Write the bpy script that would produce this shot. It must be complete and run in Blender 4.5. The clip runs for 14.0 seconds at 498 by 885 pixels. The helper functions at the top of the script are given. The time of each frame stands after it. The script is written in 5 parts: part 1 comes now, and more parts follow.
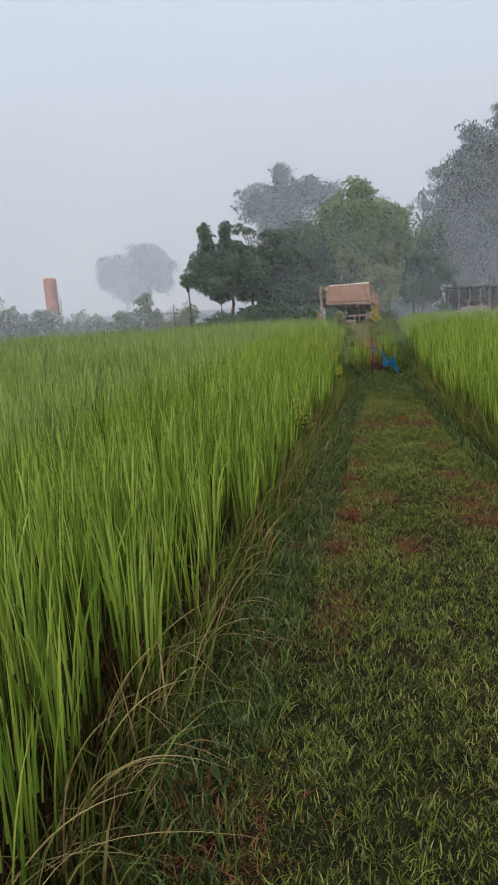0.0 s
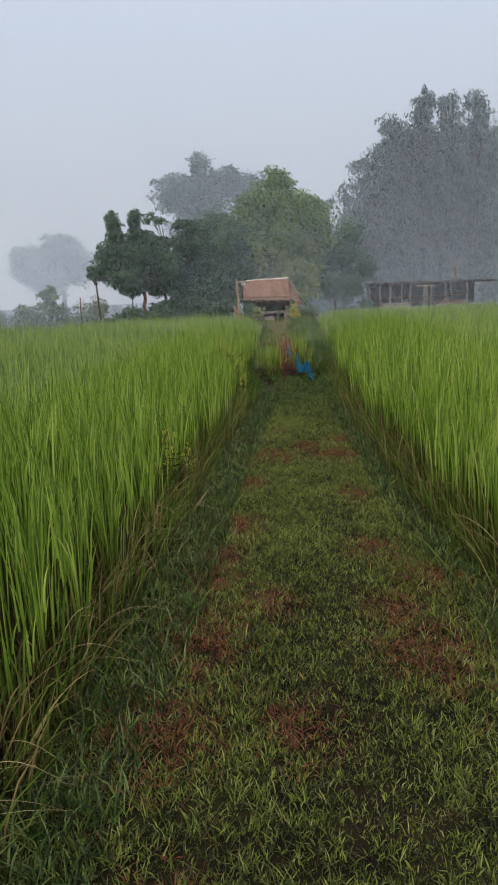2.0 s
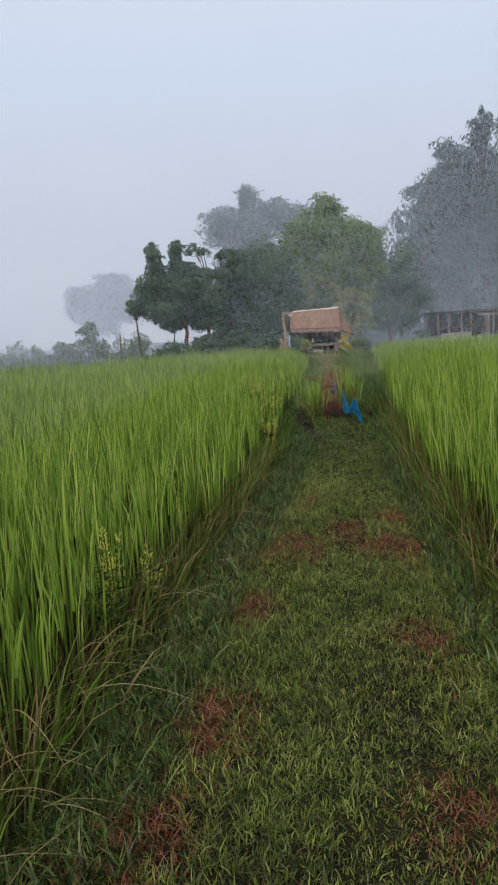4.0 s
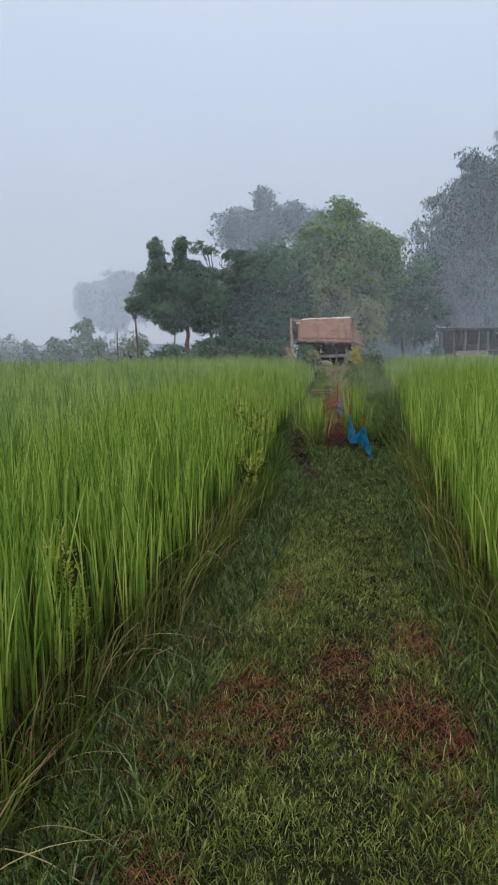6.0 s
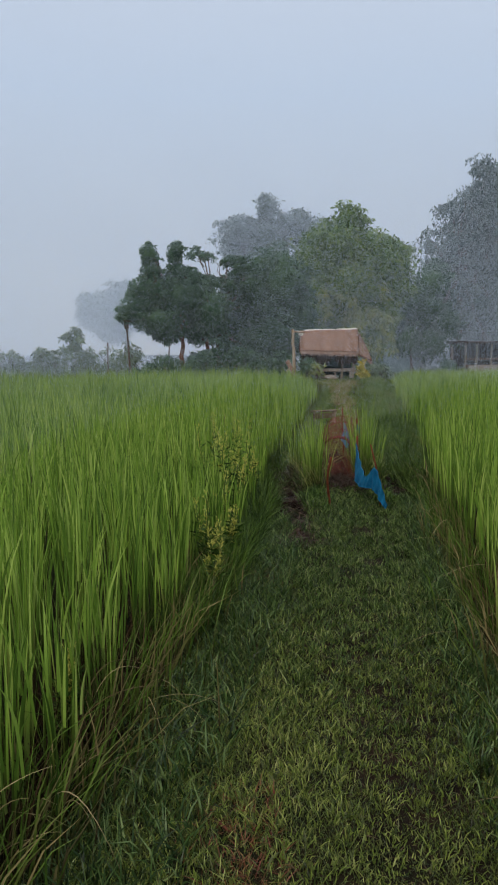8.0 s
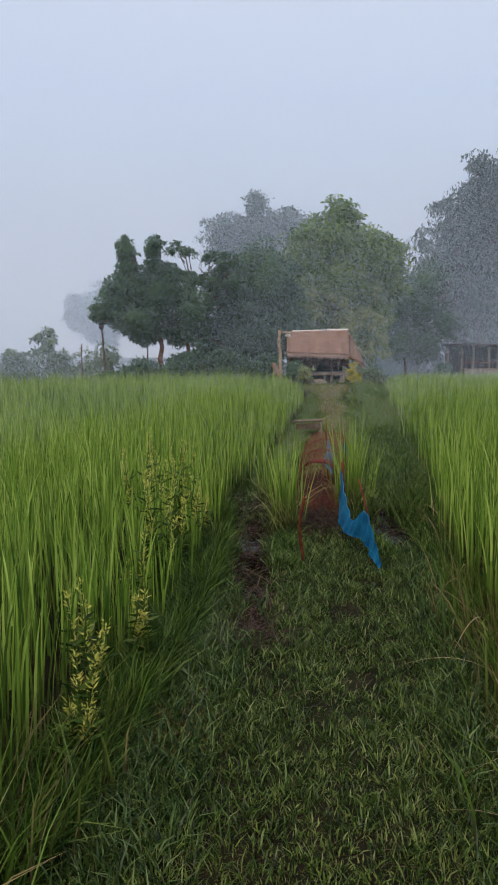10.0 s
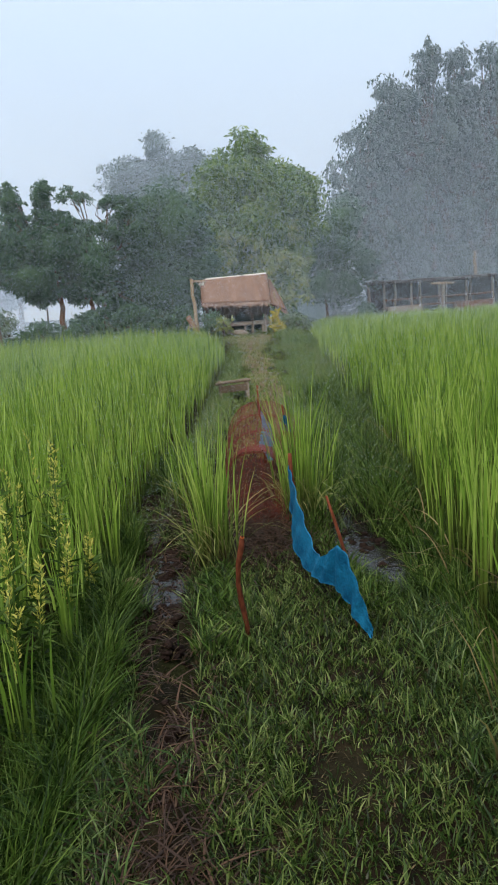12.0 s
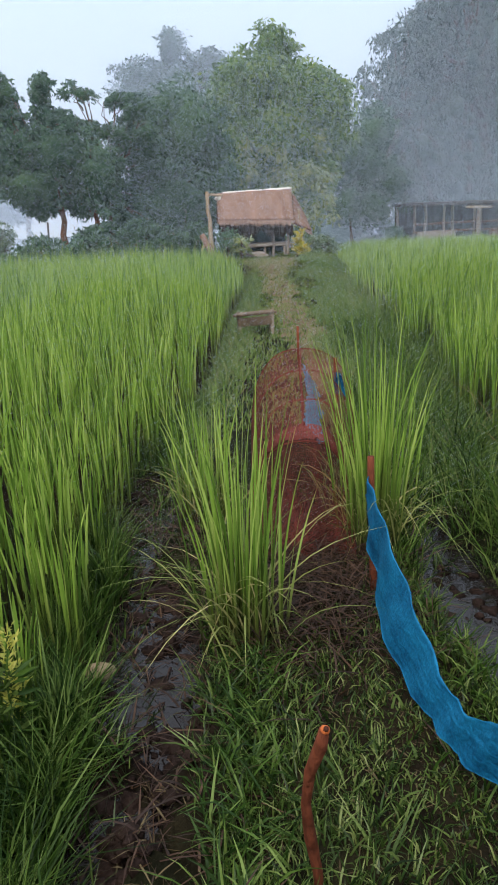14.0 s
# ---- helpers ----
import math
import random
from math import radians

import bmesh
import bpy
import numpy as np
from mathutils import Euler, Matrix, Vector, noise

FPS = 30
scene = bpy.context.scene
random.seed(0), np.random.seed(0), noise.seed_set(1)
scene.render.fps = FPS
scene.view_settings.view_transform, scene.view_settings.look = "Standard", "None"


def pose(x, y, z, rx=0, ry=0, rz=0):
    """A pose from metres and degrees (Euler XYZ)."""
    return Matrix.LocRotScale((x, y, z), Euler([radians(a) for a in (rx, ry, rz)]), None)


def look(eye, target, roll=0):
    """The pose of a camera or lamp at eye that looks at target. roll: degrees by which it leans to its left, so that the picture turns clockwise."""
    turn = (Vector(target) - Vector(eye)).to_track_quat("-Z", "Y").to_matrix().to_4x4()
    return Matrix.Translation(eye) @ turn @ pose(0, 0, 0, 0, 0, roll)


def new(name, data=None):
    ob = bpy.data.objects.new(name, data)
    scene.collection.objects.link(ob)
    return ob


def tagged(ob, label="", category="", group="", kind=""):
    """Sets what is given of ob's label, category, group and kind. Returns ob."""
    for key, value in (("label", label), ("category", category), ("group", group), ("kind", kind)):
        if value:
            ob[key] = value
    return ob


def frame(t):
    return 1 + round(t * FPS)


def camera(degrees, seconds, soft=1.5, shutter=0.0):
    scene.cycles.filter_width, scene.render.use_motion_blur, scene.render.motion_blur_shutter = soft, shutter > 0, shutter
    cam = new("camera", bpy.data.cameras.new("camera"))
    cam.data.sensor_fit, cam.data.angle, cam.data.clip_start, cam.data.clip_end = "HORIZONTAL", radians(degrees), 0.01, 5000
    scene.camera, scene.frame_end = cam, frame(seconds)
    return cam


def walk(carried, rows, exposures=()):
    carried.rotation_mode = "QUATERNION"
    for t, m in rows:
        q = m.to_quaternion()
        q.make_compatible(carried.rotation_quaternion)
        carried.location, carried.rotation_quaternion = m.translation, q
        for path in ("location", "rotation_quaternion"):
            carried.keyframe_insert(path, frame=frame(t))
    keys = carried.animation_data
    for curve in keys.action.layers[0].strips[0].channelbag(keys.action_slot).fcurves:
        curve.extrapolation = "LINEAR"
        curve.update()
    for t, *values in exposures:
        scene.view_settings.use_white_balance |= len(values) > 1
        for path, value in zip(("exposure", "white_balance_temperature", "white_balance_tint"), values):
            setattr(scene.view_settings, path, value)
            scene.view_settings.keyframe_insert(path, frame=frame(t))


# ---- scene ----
cam = camera(38.3, 14.0, soft=1.9)
PATH = [
    (0, (0.135, -0.199, 1.53), (0.081, 1.766, 1.159), -3.4),
    (0.5, (0.223, 0.343, 1.571), (0.202, 2.313, 1.23), -3.2),
    (1, (0.38, 0.847, 1.57), (0.46, 2.817, 1.236), -2.7),
    (1.5, (0.486, 1.296, 1.605), (0.53, 3.27, 1.289), -2.4),
    (2, (0.677, 1.783, 1.535), (0.826, 3.738, 1.139), -2.8),
    (2.5, (0.775, 2.267, 1.503), (0.822, 4.235, 1.151), -2.2),
    (2.6, (0.798, 2.474, 1.506), (0.785, 4.45, 1.198), -4.0),
    (3, (0.919, 2.886, 1.496), (0.992, 4.855, 1.151), -4.2),
    (3.5, (1.029, 3.366, 1.494), (1.071, 5.335, 1.142), -2.1),
    (3.6, (1.049, 3.45, 1.482), (1.089, 5.422, 1.153), -1.9),
    (4, (1.167, 4.022, 1.41), (1.167, 6.001, 1.116), -4.0),
    (6.3, (1.466, 6.236, 1.417), (1.452, 8.218, 1.148), -0.6),
    (6.5, (1.48, 6.423, 1.473), (1.438, 8.412, 1.269), -3.1),
    (7, (1.537, 6.989, 1.464), (1.533, 8.979, 1.262), -2.4),
    (7.5, (1.62, 7.515, 1.45), (1.604, 9.503, 1.225), -1.1),
    (9.8, (1.969, 9.696, 1.414), (1.941, 11.678, 1.149), 0.6),
    (10, (2.011, 9.86, 1.415), (2.004, 11.846, 1.177), -0.2),
    (10.5, (2.095, 10.233, 1.463), (2.315, 12.198, 1.159), -0.9),
    (11, (2.154, 10.735, 1.434), (2.338, 12.681, 1.013), -1.9),
    (11.1, (2.151, 10.823, 1.426), (2.314, 12.769, 0.991), -1.9),
    (11.5, (2.148, 11.301, 1.42), (2.378, 13.229, 0.942), -4.0),
    (12, (2.15, 11.782, 1.404), (2.34, 13.737, 1.027), -4.4),
    (12.5, (2.166, 12.275, 1.38), (2.301, 14.246, 1.068), -3.1),
    (13, (2.167, 12.652, 1.404), (2.284, 14.639, 1.206), -1.6),
    (13.5, (2.178, 13.145, 1.363), (2.237, 15.121, 1.057), -0.3),
    (14, (2.176, 13.521, 1.315), (2.323, 15.431, 0.741), -2.8),
]
walk(cam, [(t, look(eye, target, roll)) for t, eye, target, roll in PATH],
     exposures=((0, 0.17, 7270, 12), (1.5, 0.18, 7220, 12), (2, 0.08, 7120, 12), (2.5, 0.3, 7070, 13), (3, 0.16, 6970, 13), (4, 0.15, 6870, 13), (6.5, 0.05, 6620, 10), (7, -0.06, 6600, 9), (7.5, -0.1, 6600, 9), (10, 0.06, 6670, 13), (10.5, 0.02, 6600, 13), (11, 0.42, 6720, 14), (11.5, 0.46, 6670, 12), (12, 0.44, 6620, 7), (13, 0.3, 6570, 5), (13.5, 0.10, 6490, 8), (14, 0.64, 6400, 10)))

# ---------------------------------------------------------------- world and light
SUN_EL, SUN_AZ = 48.0, 205.0
world = bpy.data.worlds.new("misty_sky")
scene.world = world
world.use_nodes = True
wn, wl = world.node_tree.nodes, world.node_tree.links
wn.clear()
w_out = wn.new("ShaderNodeOutputWorld")
w_sky = wn.new("ShaderNodeTexSky")
w_sky.sky_type = "NISHITA"
w_sky.sun_disc = False
w_sky.sun_elevation, w_sky.sun_rotation = radians(SUN_EL), radians(SUN_AZ)
w_sky.air_density, w_sky.dust_density = 1.0, 4.0
w_bg1 = wn.new("ShaderNodeBackground")
w_bg1.inputs[1].default_value = 0.08
wl.new(w_sky.outputs[0], w_bg1.inputs[0])
w_geo = wn.new("ShaderNodeTexCoord")
w_sep = wn.new("ShaderNodeSeparateXYZ")
wl.new(w_geo.outputs["Generated"], w_sep.inputs[0])
w_ramp = wn.new("ShaderNodeValToRGB")
el = w_ramp.color_ramp.elements
el[0].position, el[0].color = 0.0, (0.59, 0.61, 0.655, 1)
el[1].position, el[1].color = 0.33, (0.59, 0.71, 0.90, 1)
e3 = el.new(0.6); e3.color = (0.72, 0.79, 0.92, 1)
e4 = el.new(1.0); e4.color = (0.96, 0.98, 1.0, 1)
w_noise = wn.new("ShaderNodeTexNoise")
w_noise.inputs["Scale"].default_value = 1.3
w_noise.inputs["Detail"].default_value = 3.0
wl.new(w_geo.outputs["Generated"], w_noise.inputs["Vector"])
w_mm = wn.new("ShaderNodeMath"); w_mm.operation = "MULTIPLY_ADD"
w_mm.inputs[1].default_value, w_mm.inputs[2].default_value = 0.06, -0.03
wl.new(w_noise.outputs[0], w_mm.inputs[0])
w_add = wn.new("ShaderNodeMath"); w_add.operation = "ADD"
wl.new(w_sep.outputs[2], w_add.inputs[0]); wl.new(w_mm.outputs[0], w_add.inputs[1])
wl.new(w_add.outputs[0], w_ramp.inputs[0])
# the fog sky brightens towards the zenith, as an overcast sky does
w_str = wn.new("ShaderNodeMapRange")
w_str.inputs["From Min"].default_value, w_str.inputs["From Max"].default_value = 0.48, 0.95
w_str.inputs["To Min"].default_value, w_str.inputs["To Max"].default_value = 1.0, 1.6
wl.new(w_sep.outputs[2], w_str.inputs["Value"])
w_bg2 = wn.new("ShaderNodeBackground")
wl.new(w_ramp.outputs[0], w_bg2.inputs[0]); wl.new(w_str.outputs[0], w_bg2.inputs[1])
w_mix = wn.new("ShaderNodeMixShader")
w_mix.inputs[0].default_value = 0.88
wl.new(w_bg1.outputs[0], w_mix.inputs[1]); wl.new(w_bg2.outputs[0], w_mix.inputs[2])
wl.new(w_mix.outputs[0], w_out.inputs[0])

sun_data = bpy.data.lights.new("sun", "SUN")
sun_data.energy, sun_data.angle, sun_data.color = 1.7, radians(20), (1.0, 0.90, 0.74)
sun = new("sun", sun_data)
sun.matrix_world = pose(0, 0, 40, 90 - SUN_EL, 0, 180 - SUN_AZ)


# ---------------------------------------------------------------- materials
def shader(name):
    m = bpy.data.materials.new(name)
    m.use_nodes = True
    m.node_tree.nodes.clear()
    return m, m.node_tree.nodes, m.node_tree.links


def surface(name, dark, light, scale=4.0, fine=40.0, rough=0.8, bump=0.3, metal=0.0, spec=0.22, rand=0.0, stretch=(1, 1, 1), wet=0.0):
    """Two-scale mottled surface: broad stains between dark and light, with fine grain and relief."""
    m, n, l = shader(name)
    out, bs = n.new("ShaderNodeOutputMaterial"), n.new("ShaderNodeBsdfPrincipled")
    tc, mp = n.new("ShaderNodeTexCoord"), n.new("ShaderNodeMapping")
    mp.inputs["Scale"].default_value = stretch
    l.new(tc.outputs["Object"], mp.inputs[0])
    n1, n2 = n.new("ShaderNodeTexNoise"), n.new("ShaderNodeTexNoise")
    n1.inputs["Scale"].default_value, n1.inputs["Detail"].default_value = scale, 4
    n2.inputs["Scale"].default_value, n2.inputs["Detail"].default_value = fine, 5
    l.new(mp.outputs[0], n1.inputs["Vector"]); l.new(mp.outputs[0], n2.inputs["Vector"])
    av = n.new("ShaderNodeMath"); av.operation = "MULTIPLY_ADD"; av.inputs[1].default_value = 0.45
    half = n.new("ShaderNodeMath"); half.operation = "MULTIPLY"; half.inputs[1].default_value = 0.55
    l.new(n1.outputs[0], half.inputs[0]); l.new(n2.outputs[0], av.inputs[0]); l.new(half.outputs[0], av.inputs[2])
    rp = n.new("ShaderNodeValToRGB")
    rp.color_ramp.elements[0].position, rp.color_ramp.elements[0].color = 0.36, (*dark, 1)
    rp.color_ramp.elements[1].position, rp.color_ramp.elements[1].color = 0.64, (*light, 1)
    if rand:
        oi = n.new("ShaderNodeObjectInfo")
        ra = n.new("ShaderNodeMath"); ra.operation = "MULTIPLY_ADD"
        ra.inputs[1].default_value = rand; l.new(oi.outputs["Random"], ra.inputs[0]); l.new(av.outputs[0], ra.inputs[2])
        l.new(ra.outputs[0], rp.inputs[0])
    else:
        l.new(av.outputs[0], rp.inputs[0])
    l.new(rp.outputs[0], bs.inputs["Base Color"])
    bs.inputs["Roughness"].default_value, bs.inputs["Metallic"].default_value = rough, metal
    bs.inputs["Specular IOR Level"].default_value = spec
    if wet:
        rr = n.new("ShaderNodeMapRange")
        rr.inputs["To Min"].default_value, rr.inputs["To Max"].default_value = rough - wet, rough
        l.new(n1.outputs[0], rr.inputs[0]); l.new(rr.outputs[0], bs.inputs["Roughness"])
    if bump:
        bp = n.new("ShaderNodeBump"); bp.inputs["Strength"].default_value = bump; bp.inputs["Distance"].default_value = 0.02
        l.new(n2.outputs[0], bp.inputs["Height"]); l.new(bp.outputs[0], bs.inputs["Normal"])
    l.new(bs.outputs[0], out.inputs[0])
    return m


def leafage(name, colours, through_light=0.35, rough=0.5, spec=0.35, along=None, patch=0.0, patch_scale=0.6, haze_sheen=0.0, tuft=0.0, tuft_scale=14.0):
    """Leaf material: each blade or leaf takes its own tint, shifted in broad patches and small tufts; with `along`, the
    sheath at its foot has that colour, darkened with painted shade.
    """
    m, n, l = shader(name)
    out, bs, tr, mx = (n.new("ShaderNode" + k) for k in ("OutputMaterial", "BsdfPrincipled", "BsdfTranslucent", "MixShader"))
    gi = n.new("ShaderNodeNewGeometry")
    rp = n.new("ShaderNodeValToRGB")
    els = rp.color_ramp.elements
    while len(els) < len(colours):
        els.new(0.5)
    for i, c in enumerate(colours):
        els[i].position, els[i].color = i / (len(colours) - 1), (*c, 1)
    value = gi.outputs["Random Per Island"]
    for amount, size_ in ((patch, patch_scale), (tuft, tuft_scale)):
        if not amount:
            continue
        nz = n.new("ShaderNodeTexNoise")
        nz.inputs["Scale"].default_value, nz.inputs["Detail"].default_value = size_, 2
        l.new(gi.outputs["Position"], nz.inputs["Vector"])
        a = n.new("ShaderNodeMath"); a.operation = "SUBTRACT"; a.inputs[1].default_value = 0.5
        b = n.new("ShaderNodeMath"); b.operation = "MULTIPLY_ADD"; b.inputs[1].default_value = amount * 4; b.use_clamp = True
        l.new(nz.outputs[0], a.inputs[0]); l.new(a.outputs[0], b.inputs[0]); l.new(value, b.inputs[2])
        value = b.outputs[0]
    l.new(value, rp.inputs[0])
    colour = rp.outputs[0]
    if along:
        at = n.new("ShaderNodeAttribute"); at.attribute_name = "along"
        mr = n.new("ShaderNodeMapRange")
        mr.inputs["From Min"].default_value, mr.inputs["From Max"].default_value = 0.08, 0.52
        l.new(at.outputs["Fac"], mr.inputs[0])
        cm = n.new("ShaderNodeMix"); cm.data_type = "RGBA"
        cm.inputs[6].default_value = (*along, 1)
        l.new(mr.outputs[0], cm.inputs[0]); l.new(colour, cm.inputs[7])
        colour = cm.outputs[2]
    l.new(colour, bs.inputs["Base Color"]); l.new(colour, tr.inputs[0])
    bs.inputs["Roughness"].default_value, bs.inputs["Specular IOR Level"].default_value = rough, spec
    # bluish sheen layer imitates mist veiling the leaves
    bs.inputs["Sheen Weight"].default_value, bs.inputs["Sheen Roughness"].default_value = haze_sheen, 0.6
    bs.inputs["Sheen Tint"].default_value = (0.82, 0.91, 1.0, 1)
    mx.inputs[0].default_value = through_light
    l.new(bs.outputs[0], mx.inputs[1]); l.new(tr.outputs[0], mx.inputs[2]); l.new(mx.outputs[0], out.inputs[0])
    return m


# rice feet: brown sheath colour with shade painted in towards the ground
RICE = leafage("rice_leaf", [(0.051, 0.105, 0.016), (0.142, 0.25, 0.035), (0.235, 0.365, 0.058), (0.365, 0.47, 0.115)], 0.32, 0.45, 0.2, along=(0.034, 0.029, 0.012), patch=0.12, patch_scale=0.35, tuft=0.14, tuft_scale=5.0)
# far rice: paler greens and sheen carry the haze over the field
RICE_HAZED = leafage("hazed_rice_leaf", [(0.066, 0.125, 0.027), (0.152, 0.26, 0.047), (0.238, 0.355, 0.068), (0.355, 0.45, 0.125)], 0.32, 0.45, 0.2, along=(0.036, 0.031, 0.014), patch=0.16, patch_scale=0.35, haze_sheen=0.3, tuft=0.14, tuft_scale=3.0)
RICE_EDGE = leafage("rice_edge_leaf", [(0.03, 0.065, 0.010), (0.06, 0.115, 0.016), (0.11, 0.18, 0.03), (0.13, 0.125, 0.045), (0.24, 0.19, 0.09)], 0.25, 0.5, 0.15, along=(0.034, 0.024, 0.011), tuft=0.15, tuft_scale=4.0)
STRAW = leafage("dry_straw", [(0.10, 0.072, 0.03), (0.19, 0.145, 0.066), (0.31, 0.25, 0.12)], 0.25, 0.55, 0.35)
STRAWGREEN = leafage("fading_rice_leaf", [(0.12, 0.17, 0.04), (0.25, 0.27, 0.09), (0.38, 0.34, 0.15)], 0.3, 0.5, 0.2)
# both lawn ramps start near black, so shade between blades sits in the tints
LAWN = leafage("lawn_grass", [(0.011, 0.020, 0.004), (0.044, 0.072, 0.011), (0.078, 0.086, 0.023), (0.115, 0.166, 0.024), (0.185, 0.245, 0.042), (0.29, 0.315, 0.095)], 0.32, 0.42, 0.3, patch=0.16, patch_scale=1.4, haze_sheen=0.06, tuft=0.18)
LUSH_SHADED = leafage("shaded_lush_grass", [(0.006, 0.015, 0.003), (0.019, 0.042, 0.008), (0.050, 0.092, 0.018), (0.102, 0.158, 0.034), (0.21, 0.25, 0.09)], 0.3, 0.42, 0.3, patch=0.16, patch_scale=1.4, tuft=0.18)
LAWN_RED = leafage("withered_grass", [(0.06, 0.017, 0.009), (0.125, 0.036, 0.018), (0.175, 0.064, 0.030), (0.15, 0.12, 0.034)], 0.2, 0.5, 0.3, tuft=0.15)
LAWN_GREY = leafage("cut_grass_litter", [(0.034, 0.026, 0.014), (0.07, 0.053, 0.028), (0.13, 0.10, 0.055)], 0.15, 0.65, 0.12)
GRASS_LIGHT = leafage("meadow_grass", [(0.05, 0.095, 0.022), (0.10, 0.165, 0.036), (0.155, 0.225, 0.055), (0.22, 0.23, 0.10)], 0.3, 0.5, 0.15, patch=0.2, patch_scale=0.8)
TRAILDIRT = surface("trodden_dirt", (0.075, 0.055, 0.033), (0.15, 0.112, 0.075), 2.0, 25, 0.95, 0.6, spec=0.1)
TRAMPLED = leafage("trackside_weeds", [(0.05, 0.095, 0.03), (0.09, 0.155, 0.04), (0.14, 0.22, 0.055), (0.21, 0.21, 0.09)], 0.3, 0.5, 0.15, patch=0.2, patch_scale=0.9, haze_sheen=0.15)
YOUNGLEAF = leafage("young_mango_leaf", [(0.16, 0.23, 0.05), (0.25, 0.31, 0.07), (0.36, 0.37, 0.09)], 0.35, 0.45, 0.3, haze_sheen=0.3)
# weed greens also begin near black, a painted shade among the stems
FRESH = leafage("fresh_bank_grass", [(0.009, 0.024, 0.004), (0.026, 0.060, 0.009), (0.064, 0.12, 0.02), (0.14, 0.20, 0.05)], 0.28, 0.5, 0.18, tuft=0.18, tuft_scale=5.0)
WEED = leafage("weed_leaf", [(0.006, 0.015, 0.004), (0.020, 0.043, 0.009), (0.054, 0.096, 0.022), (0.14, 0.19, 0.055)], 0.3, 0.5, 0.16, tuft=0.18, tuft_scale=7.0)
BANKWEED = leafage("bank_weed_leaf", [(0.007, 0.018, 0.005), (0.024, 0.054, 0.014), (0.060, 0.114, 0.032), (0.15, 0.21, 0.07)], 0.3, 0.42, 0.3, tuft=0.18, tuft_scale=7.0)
YELLOW = leafage("yellow_flower", [(0.46, 0.45, 0.08), (0.58, 0.54, 0.13), (0.40, 0.44, 0.10)], 0.4, 0.5, 0.3)
MANGO = leafage("mango_leaf", [(0.055, 0.115, 0.035), (0.09, 0.175, 0.042), (0.14, 0.235, 0.055), (0.22, 0.31, 0.08)], 0.4, 0.55, 0.15, patch=0.3, patch_scale=0.5, haze_sheen=0.2)
# tree and hedge greens below are paled towards blue, haze put into the colour
DARKLEAF = leafage("dark_leaf", [(0.046, 0.0985, 0.067), (0.066, 0.134, 0.078), (0.098, 0.178, 0.090)], 0.4, 0.6, 0.12, patch=0.3, patch_scale=0.6, haze_sheen=0.25)
EUCA = leafage("eucalyptus_leaf", [(0.058, 0.098, 0.088), (0.078, 0.124, 0.108), (0.104, 0.152, 0.130)], 0.4, 0.6, 0.12, haze_sheen=0.15)
FARLEAF = leafage("distant_leaf", [(0.068, 0.110, 0.095), (0.092, 0.142, 0.116)], 0.4, 0.6, 0.12, haze_sheen=0.25)
HEDGE = leafage("shrub_leaf", [(0.09, 0.15, 0.072), (0.126, 0.192, 0.084), (0.168, 0.234, 0.102)], 0.4, 0.5, 0.25, patch=0.3, patch_scale=0.5, haze_sheen=0.6)
# dead sheath brown, darkened to carry the shade at the rice feet
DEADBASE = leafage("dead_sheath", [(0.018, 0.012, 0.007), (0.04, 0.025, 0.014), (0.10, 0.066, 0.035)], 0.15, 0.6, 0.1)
CROTON = leafage("croton_leaf", [(0.50, 0.42, 0.06), (0.55, 0.47, 0.09), (0.25, 0.29, 0.06)], 0.35, 0.4, 0.4)
BARK = surface("bark", (0.07, 0.05, 0.035), (0.17, 0.125, 0.09), 2, 22, 0.9, 0.7, stretch=(1, 1, 0.25))
BARK_RED = surface("reddish_bark", (0.11, 0.055, 0.035), (0.20, 0.10, 0.06), 3, 25, 0.9, 0.6, stretch=(1, 1, 0.3))
BAMBOO = surface("weathered_bamboo", (0.24, 0.18, 0.12), (0.42, 0.34, 0.25), 3, 30, 0.7, 0.3, stretch=(1, 1, 0.3))
WOOD = surface("grey_wood", (0.10, 0.085, 0.065), (0.26, 0.22, 0.18), 3, 30, 0.85, 0.4, rand=0.2)
THATCH = surface("thatch_straw", (0.14, 0.085, 0.066), (0.26, 0.165, 0.13), 2, 30, 0.95, 0.8, stretch=(3, 1, 1))
THATCH_STRAND = leafage("thatch_strand", [(0.11, 0.066, 0.050), (0.25, 0.16, 0.125), (0.44, 0.31, 0.25)], 0.2, 0.8, 0.2, haze_sheen=0.2)
FRINGE = leafage("old_palm_fringe", [(0.02, 0.018, 0.018), (0.05, 0.04, 0.033), (0.10, 0.075, 0.06)], 0.15, 0.8, 0.2)
PALE = surface("pale_plastic", (0.55, 0.52, 0.47), (0.75, 0.73, 0.70), 4, 20, 0.6, 0.1)
DARKCLOTH = surface("dark_green_shade_cloth", (0.012, 0.028, 0.026), (0.03, 0.055, 0.05), 6, 60, 0.9, 0.3)
MUD = surface("wet_mud", (0.010, 0.006, 0.005), (0.030, 0.019, 0.016), 5, 50, 0.85, 0.8, spec=0.06, wet=0.25)
BLUENET = surface("blue_netting", (0.002, 0.05, 0.125), (0.010, 0.15, 0.30), 9, 110, 0.6, 0.25, spec=0.12)
BLUERAG = surface("faded_blue_rag", (0.03, 0.17, 0.28), (0.07, 0.28, 0.42), 7, 90, 0.6, 0.12, spec=0.12)
REDNET = surface("red_netting", (0.085, 0.020, 0.017), (0.17, 0.042, 0.034), 5, 80, 0.8, 0.2, spec=0.08)
WIRE = surface("dark_wire", (0.02, 0.009, 0.007), (0.06, 0.022, 0.015), 10, 80, 0.8, 0.2, spec=0.08)
